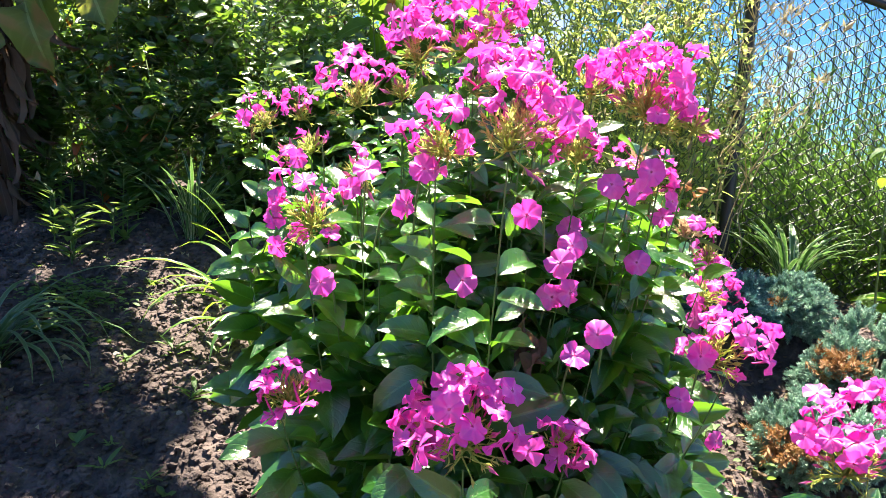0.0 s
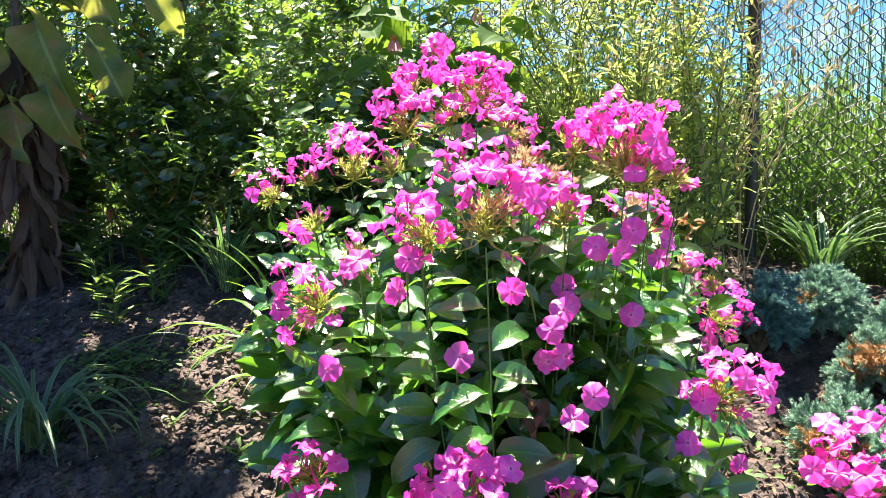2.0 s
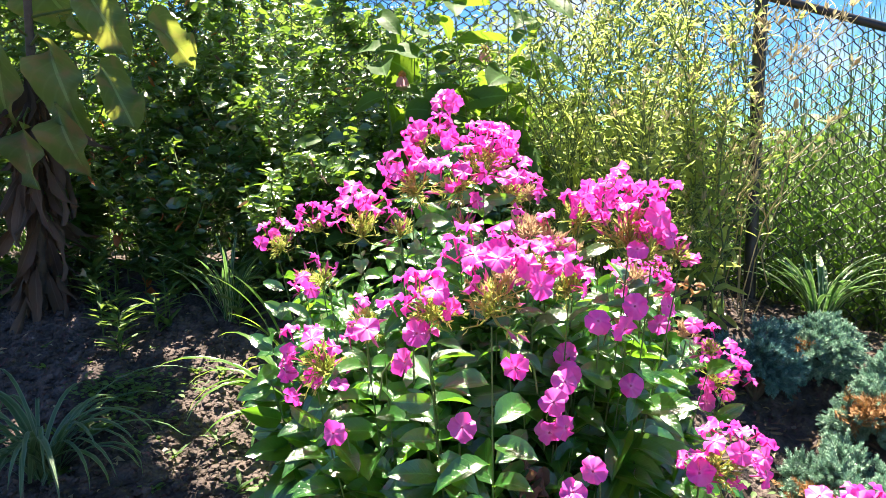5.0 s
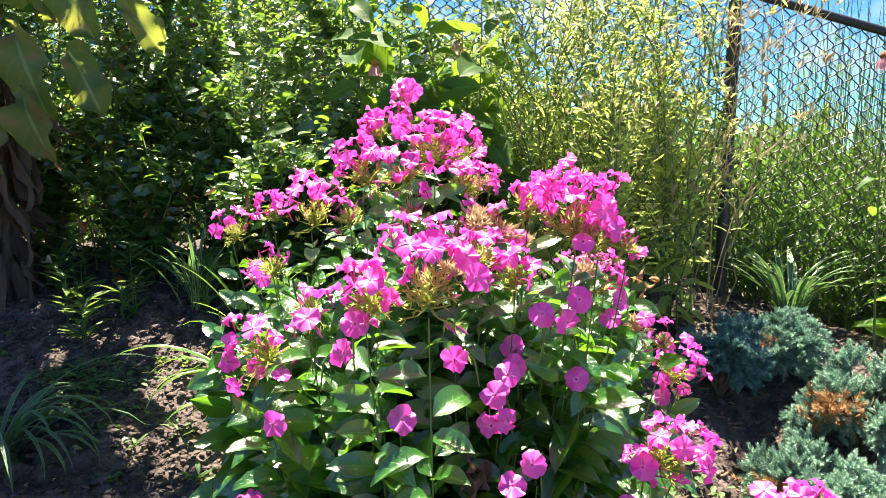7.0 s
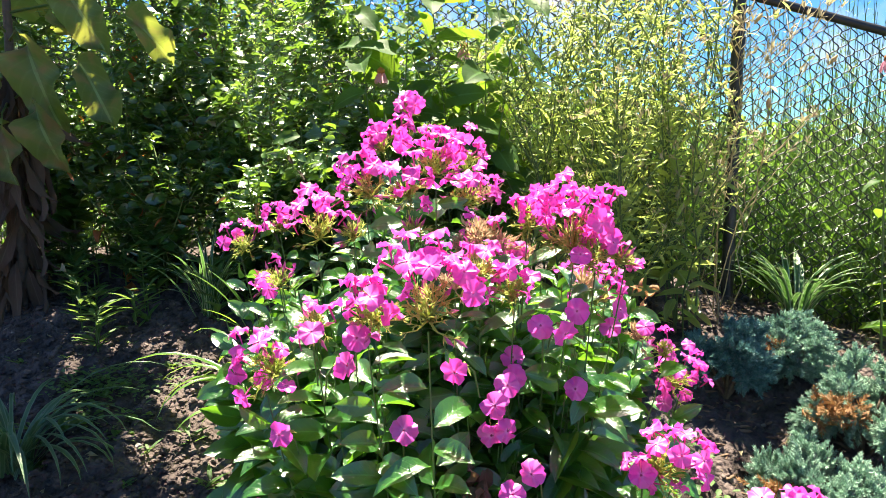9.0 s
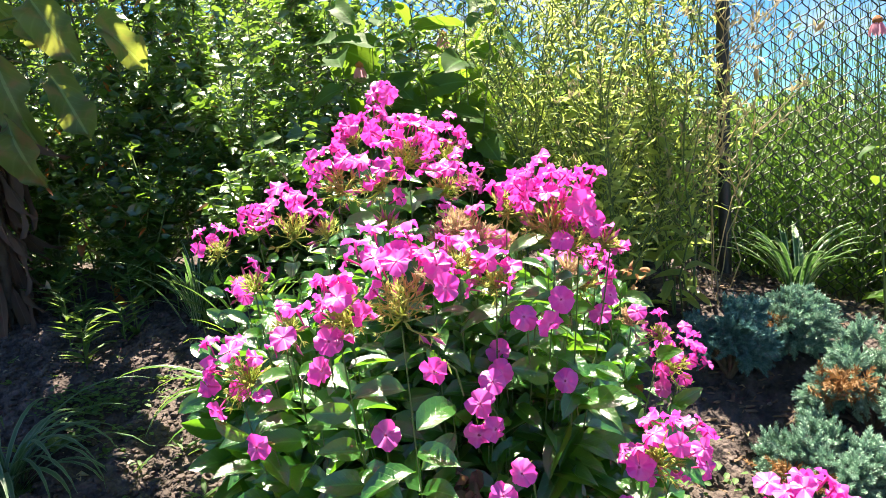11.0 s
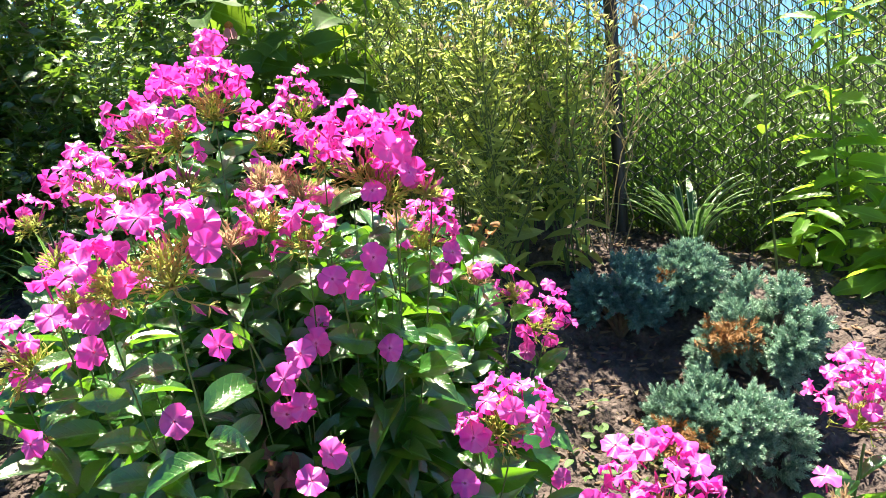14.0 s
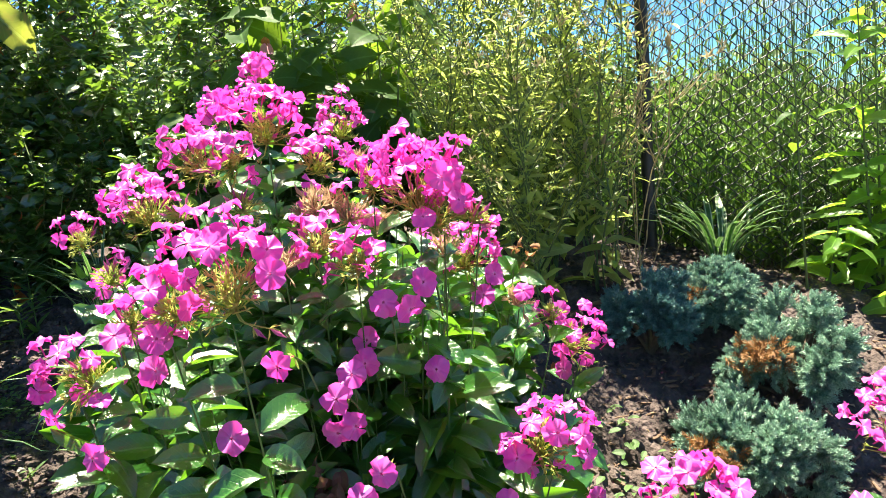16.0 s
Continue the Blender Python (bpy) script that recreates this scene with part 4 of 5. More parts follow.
def dry_stalks():
    """Bleached seed stalks that lean out of the perennials across the fence post."""
    xy = (0.66, 1.88)
    rng = np.random.RandomState(85)
    ob = plant_at("dry_seed_stalk", xy, "bleached dry seed stalks with pods leaning before the post", "plant")
    lines = shoots(xy, 9, 0.84, 0.13, rng, 0.30, (0.08, -0.04, 0), 12, 0.6)
    side = branches(lines, rng, 9, 0.19, 0.25, 0.5)
    for line in lines:
        local(ob, "stalk", stems_of([line], 0.0017), [DRY_SEED])
    local(ob, "twig", stems_of(side, 0.0014, 4), [DRY_SEED], kind="stuff")
    tips = np.array([l[-1] for l in side + lines])
    pods = Soup()
    for line in side[::9]:   # a few fat seed capsules
        p, w = line[-1], unit(line[-1] - line[-2])
        pods.tube([p, p + w * 0.006, p + w * 0.016, p + w * 0.024, p + w * 0.030], [0.001, 0.004, 0.0055, 0.004, 0.001], 7)
    for _ in range(6):
        pods.scatter(SEPAL, poses(tips + rng.normal(0, 0.003, tips.shape), rng.normal(0, 0.5, tips.shape) + [0.3, 0, 0.8], rng.normal(0, 1, tips.shape), rng.uniform(0.016, 0.030, len(tips))))
    local(ob, "pod", pods, [DRY_SEED], "pale papery pods", kind="stuff")
    soup = Soup()
    leaves_on(soup, lines, LANCE, 5, (0.04, 0.07), rng, (-0.6, 0.6), 0.2, 0.9, 0.3)
    local(ob, "foliage", soup, [FEATHER_LEAF], kind="stuff")


dry_stalks()


def thicket(name, box, n, height, seed, label, leaf=(0.03, 0.055), per=46, mat=THICKET_LEAF, tmpls=THIN):
    """Weeds past counting beyond the fence."""
    rng = np.random.RandomState(seed)
    lines = []
    for _ in range(n):
        x, y = rng.uniform(box[0], box[1]), rng.uniform(box[2], box[3])
        lines += shoots((x, y), 1, height * rng.uniform(0.65, 1.15), 0.08, rng, 0.05)
    soup = stems_of(lines, 0.0022, 4)
    leaves_on(soup, lines, tmpls, per, leaf, rng, (0.6, 1.9), 0.05, 1.0, 0.35, 0.003, slot=1, upset=0.8)
    me = soup.mesh(name, [GREEN_STEM, mat])
    return tagged(new(name, me), label, "weeds", kind="stuff")


thicket("weed_thicket", (0.35, 2.6, 2.09, 2.5), 640, 0.50, 89, "dense low green weeds behind the fence", per=46, tmpls=LANCE)
thicket("weed_thicket", (0.70, 1.25, 2.16, 2.75), 44, 0.66, 94, "fine-leaved green weeds behind the fence")
thicket("weed_thicket", (1.05, 2.6, 2.2, 2.75), 150, 0.92, 90, "tall fine-leaved green weeds behind the fence")
thicket("weed_thicket", (0.75, 2.9, 2.3, 3.2), 250, 1.05, 95, "slender tall green weeds rising behind the fence", leaf=(0.014, 0.032), per=70)
thicket("weed_thicket", (1.15, 3.4, 2.25, 3.3), 280, 1.28, 96, "slender tall green weeds rising behind the fence", leaf=(0.014, 0.032), per=70)
thicket("weed_thicket", (0.2, 3.6, 2.75, 3.9), 200, 0.52, 91, "tall fine-leaved green weeds behind the fence", per=40)
thicket("weed_thicket", (-2.6, 0.4, 2.75, 4.2), 240, 1.0, 92, "tall fine-leaved green weeds behind the fence", per=36, tmpls=LANCE)


thicket("weed_thicket", (-2.4, 0.35, 2.42, 2.75), 330, 0.50, 93, "dense low green weeds behind the fence", per=34, tmpls=LANCE)


def coneflower(xy, stalks, seed, per=15, big=(0.12, 0.19), bloom=True):
    rng = np.random.RandomState(seed)
    ob = plant_at("coneflower", xy, "tall coneflower with broad dark leaves and drooping pink petals" if bloom else "young coneflower with broad dark leaves and no bloom", "flower", "coneflowers")
    for top in stalks:
        top = np.asarray(top, float)
        root = np.array([xy[0] + rng.normal(0, 0.02), xy[1] + rng.normal(0, 0.02), 0])
        root[2] = ground_z(root[0], root[1]) - 0.01
        line = stem_line(root, top, 12, 0.05)
        stalk = local(ob, "stem", stems_of([line], 0.0034), [GREEN_STEM])
        soup = Soup()
        leaves_on(soup, [line], BROAD, per, big, rng, (-0.6, 0.4), 0.2, 0.95, 0.25, width=1.15, up=(0, -0.6, 0.8), upset=0.35)
        local(ob, "leaves", soup, [CONE_LEAF], parent=stalk)
        if not bloom:
            continue
        cone = Soup()
        cone.tube([top, top + [0, 0, 0.004], top + [0, 0, 0.012], top + [0, 0, 0.018]], [0.006, 0.011, 0.010, 0.003], 9)
        local(ob, "cone", cone, [CONE_HEAD], "rust-orange cone", parent=stalk)
        petals = Soup()
        a = np.linspace(0, 2 * np.pi, 13, endpoint=False) + rng.normal(0, 0.1, 13)
        flat = np.stack([np.cos(a), np.sin(a), np.zeros(13)], -1)
        petals.scatter(blade(1, 0.26, 4, 2, 0.35, 0.1, 0.6, 0.4), poses(top + flat * 0.008 + [0, 0, 0.004], flat * 0.55 + [0, 0, -1.0], flat + [0, 0, 0.4], 0.032))
        local(ob, "petals", petals, [CONE_PETAL], parent=stalk)


coneflower((0.07, 2.06), ((0.038, 2.070, 1.398), (0.10, 1.95, 1.58), (-0.05, 1.98, 1.62), (0.18, 1.93, 1.56)), 101, 20)
coneflower((-0.16, 2.02), ((-0.177, 2.01, 1.33), (-0.10, 2.05, 1.60), (-0.25, 2.05, 1.58)), 102, 20)
coneflower((-0.36, 2.00), ((-0.385, 1.97, 1.20), (-0.26, 1.94, 1.10)), 104, 12, (0.10, 0.15), False)
coneflower((1.08, 1.84), ((1.0, 1.79, 1.325),), 103, 4, (0.06, 0.09))


def tall_right_plant(xy, top, seed, per=26, size=(0.14, 0.21)):
    rng = np.random.RandomState(seed)
    ob = plant_at("tall_perennial", xy, "tall leafy perennial with long bright toothed leaves", "plant", "tall leafy perennials")
    top = np.asarray(top, float)
    root = np.array([xy[0], xy[1], ground_z(*xy) - 0.01])
    lines = [stem_line(root, top, 14, 0.05), stem_line(root + [0.03, 0.02, 0], top + [0.07, 0.05, -0.03], 14, 0.1)]
    for line in lines:
        stalk = local(ob, "stem", stems_of([line], 0.004), [GREEN_STEM])
        soup = Soup()
        leaves_on(soup, [line], TOOTHED, per, size, rng, (-0.1, 0.5), 0.03, 1.0, 0.45, up=(0, -0.3, 1), upset=0.3)
        local(ob, "leaves", soup, [TALL_LEAF], parent=stalk)


tall_right_plant((1.27, 1.93), (1.215, 1.93, 1.36), 111)
tall_right_plant((1.42, 1.86), (1.43, 1.84, 1.28), 112)
tall_right_plant((1.12, 1.88), (1.13, 1.84, 0.80), 113, 12, (0.12, 0.18))
tall_right_plant((1.28, 1.78), (1.27, 1.75, 0.78), 114, 12, (0.12, 0.18))


def shade_crown(xy, seed, height=1.55, low=0.62, lean=(0.04, -0.25), leaves=20):
    """An added, unseen stalk with broad leaves overhead, to shade the soil in front."""
    rng = np.random.RandomState(seed)
    ob = plant_at("shade_stalk", xy, "unseen added stalk with broad leaves overhead to shade the soil", "plant", "tall stalks among the shrubs")
    root = np.array([xy[0], xy[1], float(ground_z(*xy)) - 0.01])
    line = stem_line(root, root + [*lean, height], 12, 0.0)
    local(ob, "stalk", stems_of([line], 0.004, 7), [STALK])
    for k in range(leaves):
        a, s = k * 2.4, rng.uniform(low, 1.0)
        p, _ = on_line(line, np.array([s]))
        flat = np.array([np.cos(a), np.sin(a), rng.uniform(-0.1, 0.3)])
        soup = Soup()
        soup.tube([p[0], p[0] + flat * 0.04, p[0] + flat * 0.08], [0.003, 0.0025, 0.002], 5)
        soup.scatter(GIANT[k % 3], poses(p[0] + flat * 0.08, flat, [0, -0.2, 1], rng.uniform(0.18, 0.26)))
        local(ob, "leaf", soup, [BIG_LEAF])


# stalks added behind the shrubs, crowns out of view, to shade the left soil
for k, (x, y, n, low, lean) in enumerate(((-1.44, 2.56, 36, 0.56, -0.80), (-1.24, 2.60, 46, 0.56, -0.80), (-1.06, 2.56, 44, 0.62, -0.80), (-0.90, 2.60, 40, 0.60, -0.80),
                                          (-0.72, 2.52, 19, 0.84, -0.66), (-1.00, 2.50, 20, 0.80, -0.85))):
    shade_crown((x, y), 150 + k, 2.55 + 0.2 * (k % 3), low, (0.0, lean), n)


def big_leaf_plant():
    """A tall withering plant: a brown stalk hung with dead leaves, large drooping leaves above."""
    xy = (-1.13, 1.90)
    rng = np.random.RandomState(121)
    ob = plant_at("big_leaf_plant", xy, "tall withering plant with large drooping spotted leaves and brown stalk", "plant")
    root = np.array([xy[0], xy[1], float(ground_z(*xy)) - 0.01])
    line = stem_line(root, root + [0.05, -0.02, 1.45], 12, 0.0)
    local(ob, "stalk", stems_of([line], 0.016, 9), [STALK])
    for x, y, z, size, kind in ((-0.995, 1.79, 1.40, 0.24, 0), (-0.975, 1.77, 1.25, 0.20, 1), (-0.895, 1.83, 1.36, 0.20, 2), (-0.790, 1.88, 1.47, 0.18, 1), (-1.12, 1.80, 1.42, 0.26, 1), (-1.22, 1.78, 1.30, 0.24, 0),
                                (-0.93, 1.84, 1.55, 0.22, 2), (-1.10, 1.95, 1.62, 0.26, 1), (-1.16, 1.76, 1.58, 0.25, 0), (-1.08, 1.80, 1.22, 0.18, 2)):
        soup = Soup()
        p = np.array([x, y, z])
        h = (z + 0.06 - root[2]) / 1.47
        at, _ = on_line(line, np.array([h]))
        soup.tube([at[0], (at[0] + p) / 2 + [0, 0, 0.03], p + [0, 0, 0.012], p], [0.004, 0.003, 0.0025, 0.002], 5)
        dx, dy = x - at[0][0], y - at[0][1]
        soup.scatter(LIMP[kind], poses(p, [dx * 0.9 + rng.normal(0, 0.05), dy * 0.5 - 0.02, -0.26], [dx * 1.5 + rng.normal(0, 0.3), -1.0, 0.3], [[size * 0.86, size * 0.92, size]]))
        local(ob, "leaf", soup, [BIG_LEAF])
    rags = Soup()
    n = 130
    s = rng.uniform(0.02, 0.46, n)
    p, _ = on_line(line, s)
    a = rng.uniform(0, 6.3, n)
    p = p + np.stack([np.cos(a) * 0.02, np.sin(a) * 0.02, np.zeros(n)], -1)
    rags.scatter(blade(1, 0.13, 7, 3, 0.4, 0.5, 1.0, 0.5, 0.9), poses(p, np.stack([np.cos(a) * 0.3, np.sin(a) * 0.3, -np.ones(n)], -1) + rng.normal(0, 0.15, (n, 3)), rng.normal(0, 1, (n, 3)), rng.uniform(0.05, 0.24, n)))
    local(ob, "dead_leaves", rags, [DEAD_LEAF], "shrivelled brown leaves hanging along the stalk")


big_leaf_plant()


def grass_clump(name, xy, n, length, width, seed, mat, label, droop=1.0, rise=(0.5, 1.3), away=(0, 0), category="grass", fold=0.35, group=""):
    """Arching strap leaves out of one root, each a blade of its own."""
    rng = np.random.RandomState(seed)
    ob = plant_at(name, xy, label, category, group)
    z = float(ground_z(*xy))
    rows = 10
    for k in range(n):
        a = rng.uniform(0, 2 * np.pi)
        out = np.array([np.cos(a), np.sin(a), 0]) + np.array([*away, 0])
        ln = length * rng.uniform(0.6, 1.1)
        up0 = rng.uniform(*rise)
        ang = np.arctan2(up0, 0.6) - np.linspace(0, 1, rows + 1) ** 1.4 * droop * rng.uniform(0.8, 1.5)
        flat = unit(out)
        stp = ln / rows
        pts = np.cumsum(np.concatenate([[[0, 0, 0]], (flat[None] * np.cos(ang)[:-1, None] + np.array([0, 0, 1]) * np.sin(ang)[:-1, None]) * stp]), 0)
        pts[:, 2] = np.maximum(pts[:, 2], 0.004 + ground_z(xy[0] + pts[:, 0], xy[1] + pts[:, 1]) - z)
        pts = pts + np.array([rng.normal(0, 0.012), rng.normal(0, 0.012), 0])
        side = unit(np.cross(flat, [0, 0, 1]))
        s = np.linspace(0, 1, rows + 1)
        w = width * np.minimum(1, 3.5 * (1 - s) + 0.04) * (0.6 + 0.4 * np.minimum(1, s * 4)) * rng.uniform(0.7, 1.2)
        v = np.stack([pts - side * w[:, None] / 2 + [0, 0, 1] * w[:, None] * fold * 0.5, pts, pts + side * w[:, None] / 2 + [0, 0, 1] * w[:, None] * fold * 0.5], 1).reshape(-1, 3)
        i, j = np.meshgrid(np.arange(rows), np.arange(2), indexing="ij")
        q = np.stack([i * 3 + j, i * 3 + j + 1, (i + 1) * 3 + j + 1, (i + 1) * 3 + j], -1).reshape(-1, 4)
        u = np.stack(np.broadcast_arrays(np.array([0, 0.5, 1])[None], s[:, None]), -1).reshape(-1, 2)
        part("blade", mesh_np("blade", v, q, u, [mat]), ob)
    return ob


grass_clump("lilyturf", (0.905, 1.975), 36, 0.27, 0.0145, 131, STRIPED_BLADE, "arching clump of cream-striped lilyturf behind the junipers", 1.15, (0.8, 3.2), group="lilyturf clumps")
grass_clump("lilyturf", (-0.80, 1.32), 60, 0.34, 0.0105, 132, DARK_BLADE, "dark striped lilyturf clump drooping over shaded soil", 2.2, (0.7, 2.0), (-0.1, -0.2), group="lilyturf clumps")
grass_clump("lilyturf", (-0.62, 1.88), 44, 0.26, 0.007, 133, STRIPED_BLADE, "slender dark lilyturf clump under the shrubs", 0.9, (0.9, 2.6), group="lilyturf clumps")
grass_clump("daylily", (-0.33, 1.46), 24, 0.36, 0.014, 134, GREEN_BLADE, "arching strap-leaved daylily clump beside the phlox", 2.1, (0.9, 2.4), (-0.7, 0.0), "daylily")
grass_clump("daylily", (-0.42, 1.70), 8, 0.28, 0.015, 135, GREEN_BLADE, "bright upright daylily shoot behind the phlox", 0.7, (1.2, 2.4), (-0.4, 0.1), "daylily")


def sprig():
    """A juniper twig end with short stiff needles all round."""
    soup = Soup()
    rng = np.random.RandomState(7)
    n = 22
    s = np.linspace(0.05, 1, n)
    a = np.arange(n) * 2.4
    out = np.stack([np.cos(a), np.full(n, 0.75), np.sin(a)], -1)
    out[:, 1] += s * 0.8
    soup.scatter(blade(1, 0.30, 2, 1, 0, 0.0), poses(np.stack([0 * s, s, 0 * s], -1), out, rng.normal(0, 1, (n, 3)), 0.46 * (1.15 - 0.45 * s)))
    return np.concatenate(soup.v), np.concatenate(soup.q), np.concatenate(soup.u)


SPRIG = sprig()


def juniper(centre, dims, seed, label, boughs=36, dead=0.0, twigs=19, mat=NEEDLE):
    """A low blue juniper mound of several boughs, each a spray of needle-clad twigs."""
    rng = np.random.RandomState(seed)
    cx, cy, cz = centre
    ob = plant_at("juniper", (cx, cy), label, "shrub", "blue junipers")
    root = np.array([cx, cy, float(ground_z(cx, cy)) - 0.01])
    dims = np.array(dims)
    for b in range(boughs):
        d = rng.normal(0, 1, 3)
        d[2] = abs(d[2]) * 0.9 - 0.32
        d /= np.linalg.norm(d)
        mid = np.array([cx, cy, cz - dims[2] * 0.35]) + d * dims * rng.uniform(0.45, 0.88) * np.array([1, 1, 1.2])
        mid[2] = max(mid[2], float(ground_z(mid[0], mid[1])) + 0.02)
        wood = Soup()
        wood.tube([root, (root + mid) / 2 + [0, 0, 0.01], mid], [0.006, 0.004, 0.0025], 5)
        local(ob, "limb", wood, [BARK])
        soup = Soup()
        for _ in range(twigs):
            w = unit(d * 1.1 + rng.normal(0, 0.75, 3) + [0, 0, 0.25])
            ln = dims.mean() * rng.uniform(0.22, 0.42)
            s = np.linspace(0.25, 1, 7)
            p = mid + w * s[:, None] * ln
            ways = np.repeat(w[None], 7, 0) + [0, 0, 0.25] + rng.normal(0, 0.45, (7, 3)) * (1.1 - s)[:, None]
            keep = p[:, 2] > ground_z(p[:, 0], p[:, 1]) + 0.004
            if keep.any():
                soup.scatter(SPRIG, poses(p[keep], ways[keep], rng.normal(0, 1, (keep.sum(), 3)), rng.uniform(0.015, 0.024, keep.sum())))
        local(ob, "bough", soup, [mat])
    if dead:
        soup = Soup()
        m = int(75 * dead)
        p = np.array([cx - dims[0] * 0.72, cy - dims[1] * 0.55, cz + dims[2] * 0.05]) + rng.normal(0, 1, (m, 3)) * dims * [0.15, 0.15, 0.12]
        soup.scatter(SPRIG, poses(p, rng.normal(0, 1, (m, 3)) + [0, -0.5, 0.3], rng.normal(0, 1, (m, 3)), rng.uniform(0.02, 0.035, m)))
        local(ob, "dead_foliage", soup, [DEAD_NEEDLE], "dry rust-brown twigs", kind="stuff")


juniper((0.632, 1.65, 0.690), (0.084, 0.085, 0.080), 141, "low blue-green juniper mound on the bank", mat=DARK_NEEDLE)
juniper((0.792, 1.72, 0.695), (0.082, 0.075, 0.058), 142, "low blue-green juniper mound under the lilyturf", dead=0.5)
juniper((0.880, 1.53, 0.615), (0.125, 0.100, 0.090), 143, "wide blue-green juniper mound with dry brown twigs", 44, 1.0)
juniper((0.742, 1.385, 0.497), (0.128, 0.100, 0.092), 144, "wide silvery blue juniper mound with dry brown twigs", 48, 1.0)


def rosette(xy, n, size, seed, mat=WEED_LEAF, tall=0.0, tmpls=LANCE, label="small green weed rosette in the soil"):
    rng = np.random.RandomState(seed)
    ob = plant_at("weed", xy, label, "weed", "weeds in the bed")
    z = float(ground_z(*xy)) + 0.006
    soup = Soup()
    a = np.arange(n) * 2.4 + rng.normal(0, 0.2, n)
    h = rng.uniform(0, 1, n) * tall
    p = np.stack([xy[0] + rng.normal(0, 0.004, n), xy[1] + rng.normal(0, 0.004, n), z + h], -1)
    way = np.stack([np.cos(a), np.sin(a), rng.uniform(0.2, 0.8, n)], -1)
    soup.scatter(tmpls[0], poses(p, way, [0, 0, 1], rng.uniform(0.6, 1.1, n) * size))
    if tall:
        soup.tube([(xy[0], xy[1], z - 0.01), (xy[0], xy[1], z + tall)], [0.002, 0.001], 5)
    local(ob, "leaves", soup, [mat])
    return ob


rosette((-0.83, 1.70), 16, 0.075, 290, tall=0.10, label="leafy grey-green weed standing in shaded soil")
rosette((-0.78, 1.80), 18, 0.070, 291, tall=0.10, label="leafy grey-green weed standing in shaded soil")
wr = np.random.RandomState(5)
for k in range(26):
    t = wr.uniform(0.08, 0.2)
    rosette((wr.uniform(-1.5, -0.25), wr.uniform(1.84, 2.05)), wr.randint(12, 22), wr.uniform(0.06, 0.10), 270 + k, tall=t, label="leafy grey-green weed under the shrubs")
for k in range(64):
    rosette((wr.uniform(-1.15, -0.25), wr.uniform(0.95, 1.8)), wr.randint(4, 11), wr.uniform(0.018, 0.050), 200 + k, tmpls=OVATE if k % 2 else LANCE)
for k, (x, y, n, s, t) in enumerate(((-0.84, 1.73, 16, 0.07, 0.10), (-0.92, 1.80, 14, 0.07, 0.12), (-0.76, 1.83, 12, 0.06, 0.10), (-0.55, 1.62, 8, 0.05, 0.03), (-0.50, 1.42, 10, 0.045, 0.02), (-0.42, 1.30, 9, 0.05, 0.02),
                                    (-0.98, 1.95, 14, 0.07, 0.14), (-0.70, 1.95, 12, 0.06, 0.12), (-0.80, 1.90, 14, 0.08, 0.15))):
    rosette((x, y), n, s, 240 + k, tall=t, label="leafy grey-green weed standing in shaded soil")


def ground_cover(xy, dims, n, seed, label, size=(0.010, 0.018), mat=WEED_LEAF, height=0.03):
    rng = np.random.RandomState(seed)
    ob = plant_at("ground_cover", xy, label, "ground cover")
    x, y = xy[0] + rng.normal(0, dims[0] / 2, n), xy[1] + rng.normal(0, dims[1] / 2, n)
    z = ground_z(x, y) + rng.uniform(0.004, height, n)
    soup = Soup()
    a = rng.uniform(0, 6.3, n)
    soup.scatter(OVATE[0], poses(np.stack([x, y, z], -1), np.stack([np.cos(a), np.sin(a), rng.uniform(-0.1, 0.5, n)], -1), rng.normal(0, 0.35, (n, 3)) + [0, 0, 1], rng.uniform(size[0], size[1], n)))
    local(ob, "leaves", soup, [mat], kind="stuff")


ground_cover((-0.76, 1.56), (0.12, 0.06), 420, 260, "mat of tiny green leaves on shaded soil")
ground_cover((-0.70, 1.46), (0.10, 0.06), 90, 261, "thin patch of seedlings on shaded soil")
ground_cover((0.50, 1.34), (0.12, 0.12), 55, 262, "creeping clover with round leaves", (0.014, 0.026), WEED_LEAF, 0.06)
ground_cover((-0.12, 0.92), (0.16, 0.10), 110, 263, "low green seedlings at the foot of the phlox", (0.018, 0.035), WEED_LEAF, 0.05)


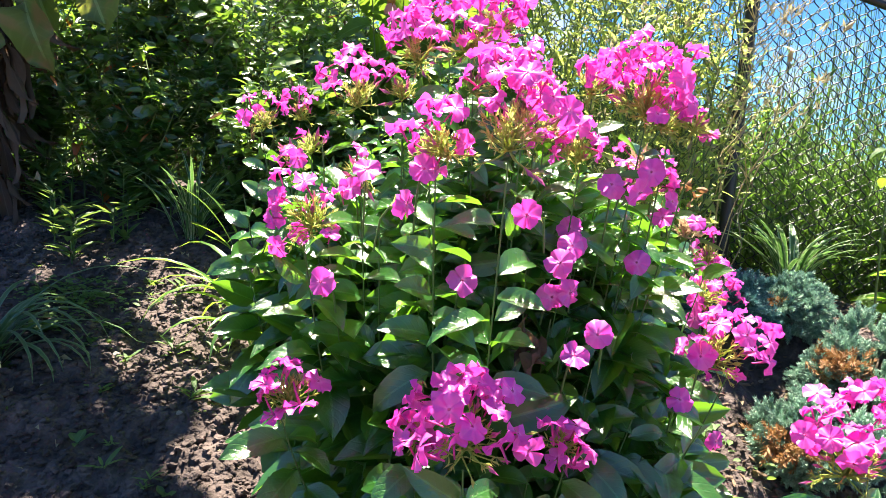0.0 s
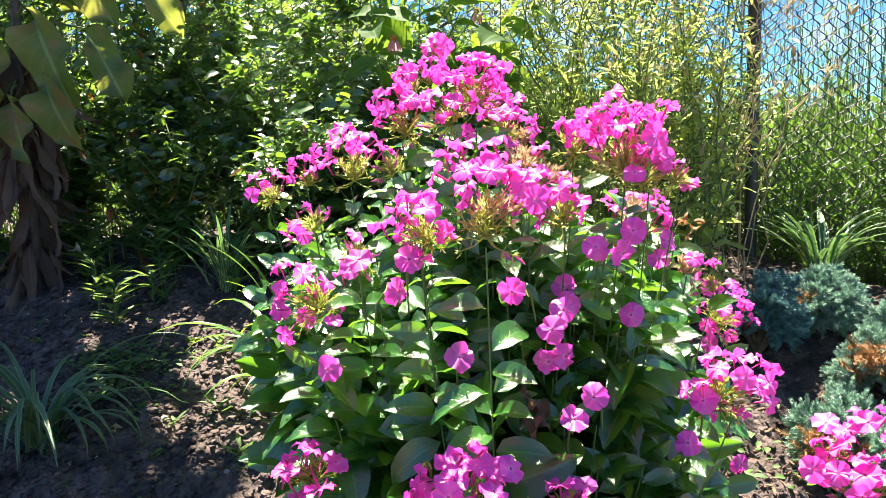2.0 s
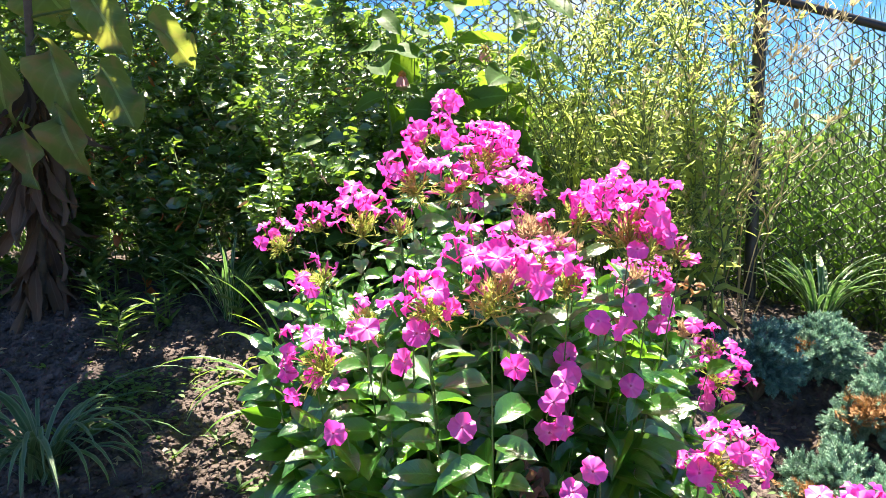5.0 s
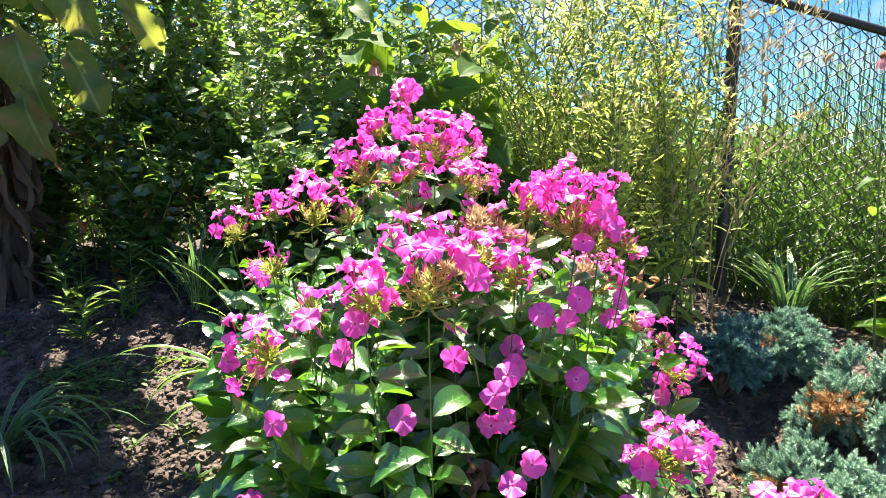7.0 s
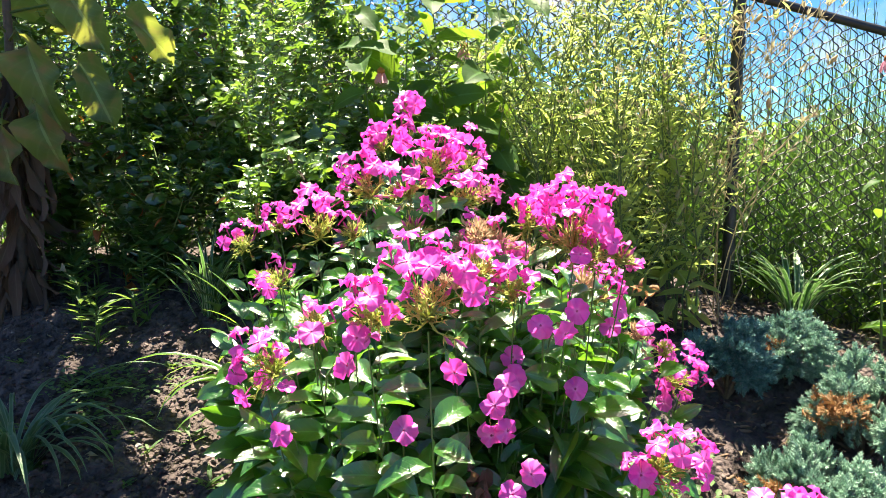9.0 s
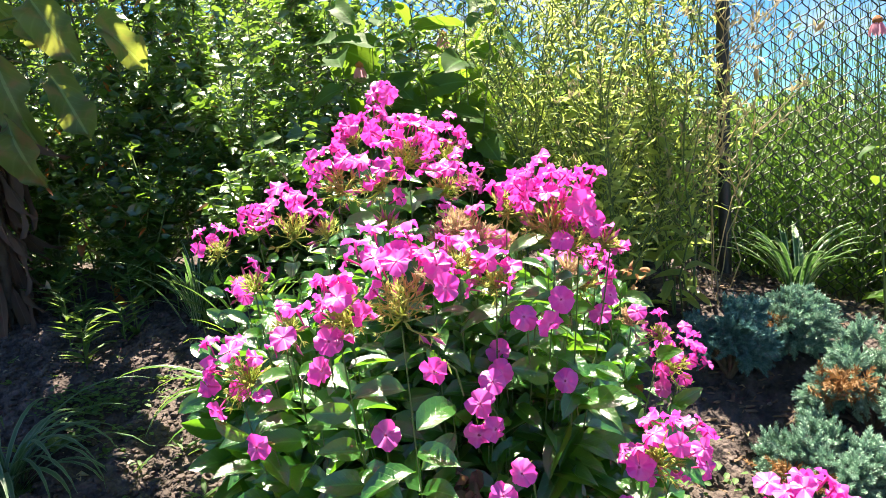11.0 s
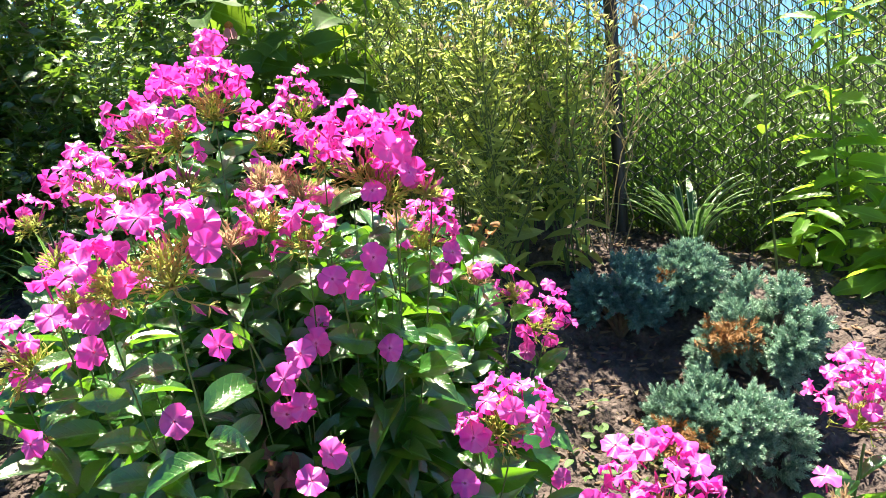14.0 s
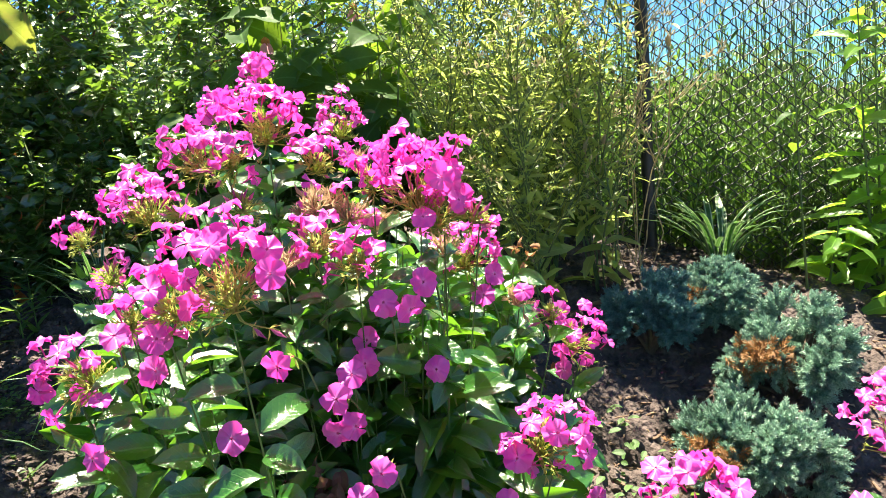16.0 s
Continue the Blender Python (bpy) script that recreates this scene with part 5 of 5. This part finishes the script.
def litter():
    """Dry leaves that lie on the soil or hang in the shrubs."""
    rng = np.random.RandomState(33)
    for x, y, up, mat in ((-0.95, 2.0, 0.16, RUST_LEAF), (-0.90, 2.0, 0.03, RUST_LEAF), (-0.88, 1.97, 0.02, RUST_LEAF), (-0.98, 1.85, 0.12, DRY_SEED), (0.12, 0.74, 0.0, DEAD_LEAF),
                          (0.05, 1.62, 0.02, RUST_LEAF), (0.30, 1.62, 0.02, DEAD_LEAF), (0.42, 1.58, 0.02, RUST_LEAF)):
        soup = Soup()
        z = float(ground_z(x, y)) + up + 0.006
        soup.scatter(blade(1, 0.5, 6, 4, 1.0, 0.5, 1.1, 0.6, 0.4, seed=int(x * 100) % 50), poses([x, y, z], rng.normal(0, 1, 3) * [1, 1, 0.3], rng.normal(0, 0.5, 3) + [0, -0.5, 1], 0.05))
        tagged(new("dry_leaf", soup.mesh("dry_leaf", [mat])), "curled dry brown leaf among the plants", "leaf", "dry leaves")


litter()


def far_tree(x, y, height, crown, seed):
    """A broad tree far beyond the fence: trunk, limbs and a ragged crown of leaf clumps."""
    rng = np.random.RandomState(seed)
    ob = plant_at("tree", (x, y), "leafy green tree far beyond the fence", "tree", "trees beyond the fence")
    z = float(ground_z(x, y))
    root = np.array([x, y, z])
    wood = Soup()
    wood.tube([root - [0, 0, 0.1], root + [0.05, 0, height * 0.3], root + [0, 0.05, height * 0.7]], [0.16, 0.12, 0.05], 9)
    soup = Soup()
    for _ in range(34):
        d = rng.normal(0, 1, 3)
        d /= np.linalg.norm(d)
        c = root + np.array([0, 0, height * 0.55]) + d * crown * rng.uniform(0.35, 1.0) * np.array([1, 1, height * 0.42 / crown])
        wood.tube([root + [0, 0, height * 0.35], (root + c) / 2 + [0, 0, height * 0.25], c], [0.05, 0.03, 0.01], 5)
        n = 150
        p = c + rng.normal(0, 0.24, (n, 3)) * crown * 0.8
        soup.scatter(OVATE[0], poses(p, rng.normal(0, 1, (n, 3)), rng.normal(0, 0.6, (n, 3)) + [0, -0.2, 1], rng.uniform(0.09, 0.17, n)))
    local(ob, "trunk", wood, [BARK])
    local(ob, "crown", soup, [FAR_LEAF], kind="stuff")


for k, (x, y, h, c) in enumerate(((-6.5, 11, 4.6, 1.9), (-3.6, 12, 4.4, 1.8), (-0.6, 13.5, 3.6, 1.7), (7.2, 10, 4.6, 1.8), (9.6, 11, 5.2, 2.0), (4.6, 15, 2.4, 1.7), (2.2, 15, 2.2, 1.6), (-9.5, 11, 5, 2), (12.5, 11, 5, 2))):
    far_tree(x, y, h, c, 300 + k)
for k in range(9):
    far_tree(-5.2 + 1.35 * k, 6.6 + 0.9 * (k * 7 % 3) / 2, (1.85 if k < 4 else 1.45) + 0.3 * (k * 5 % 4) / 3, 0.8, 330 + k)
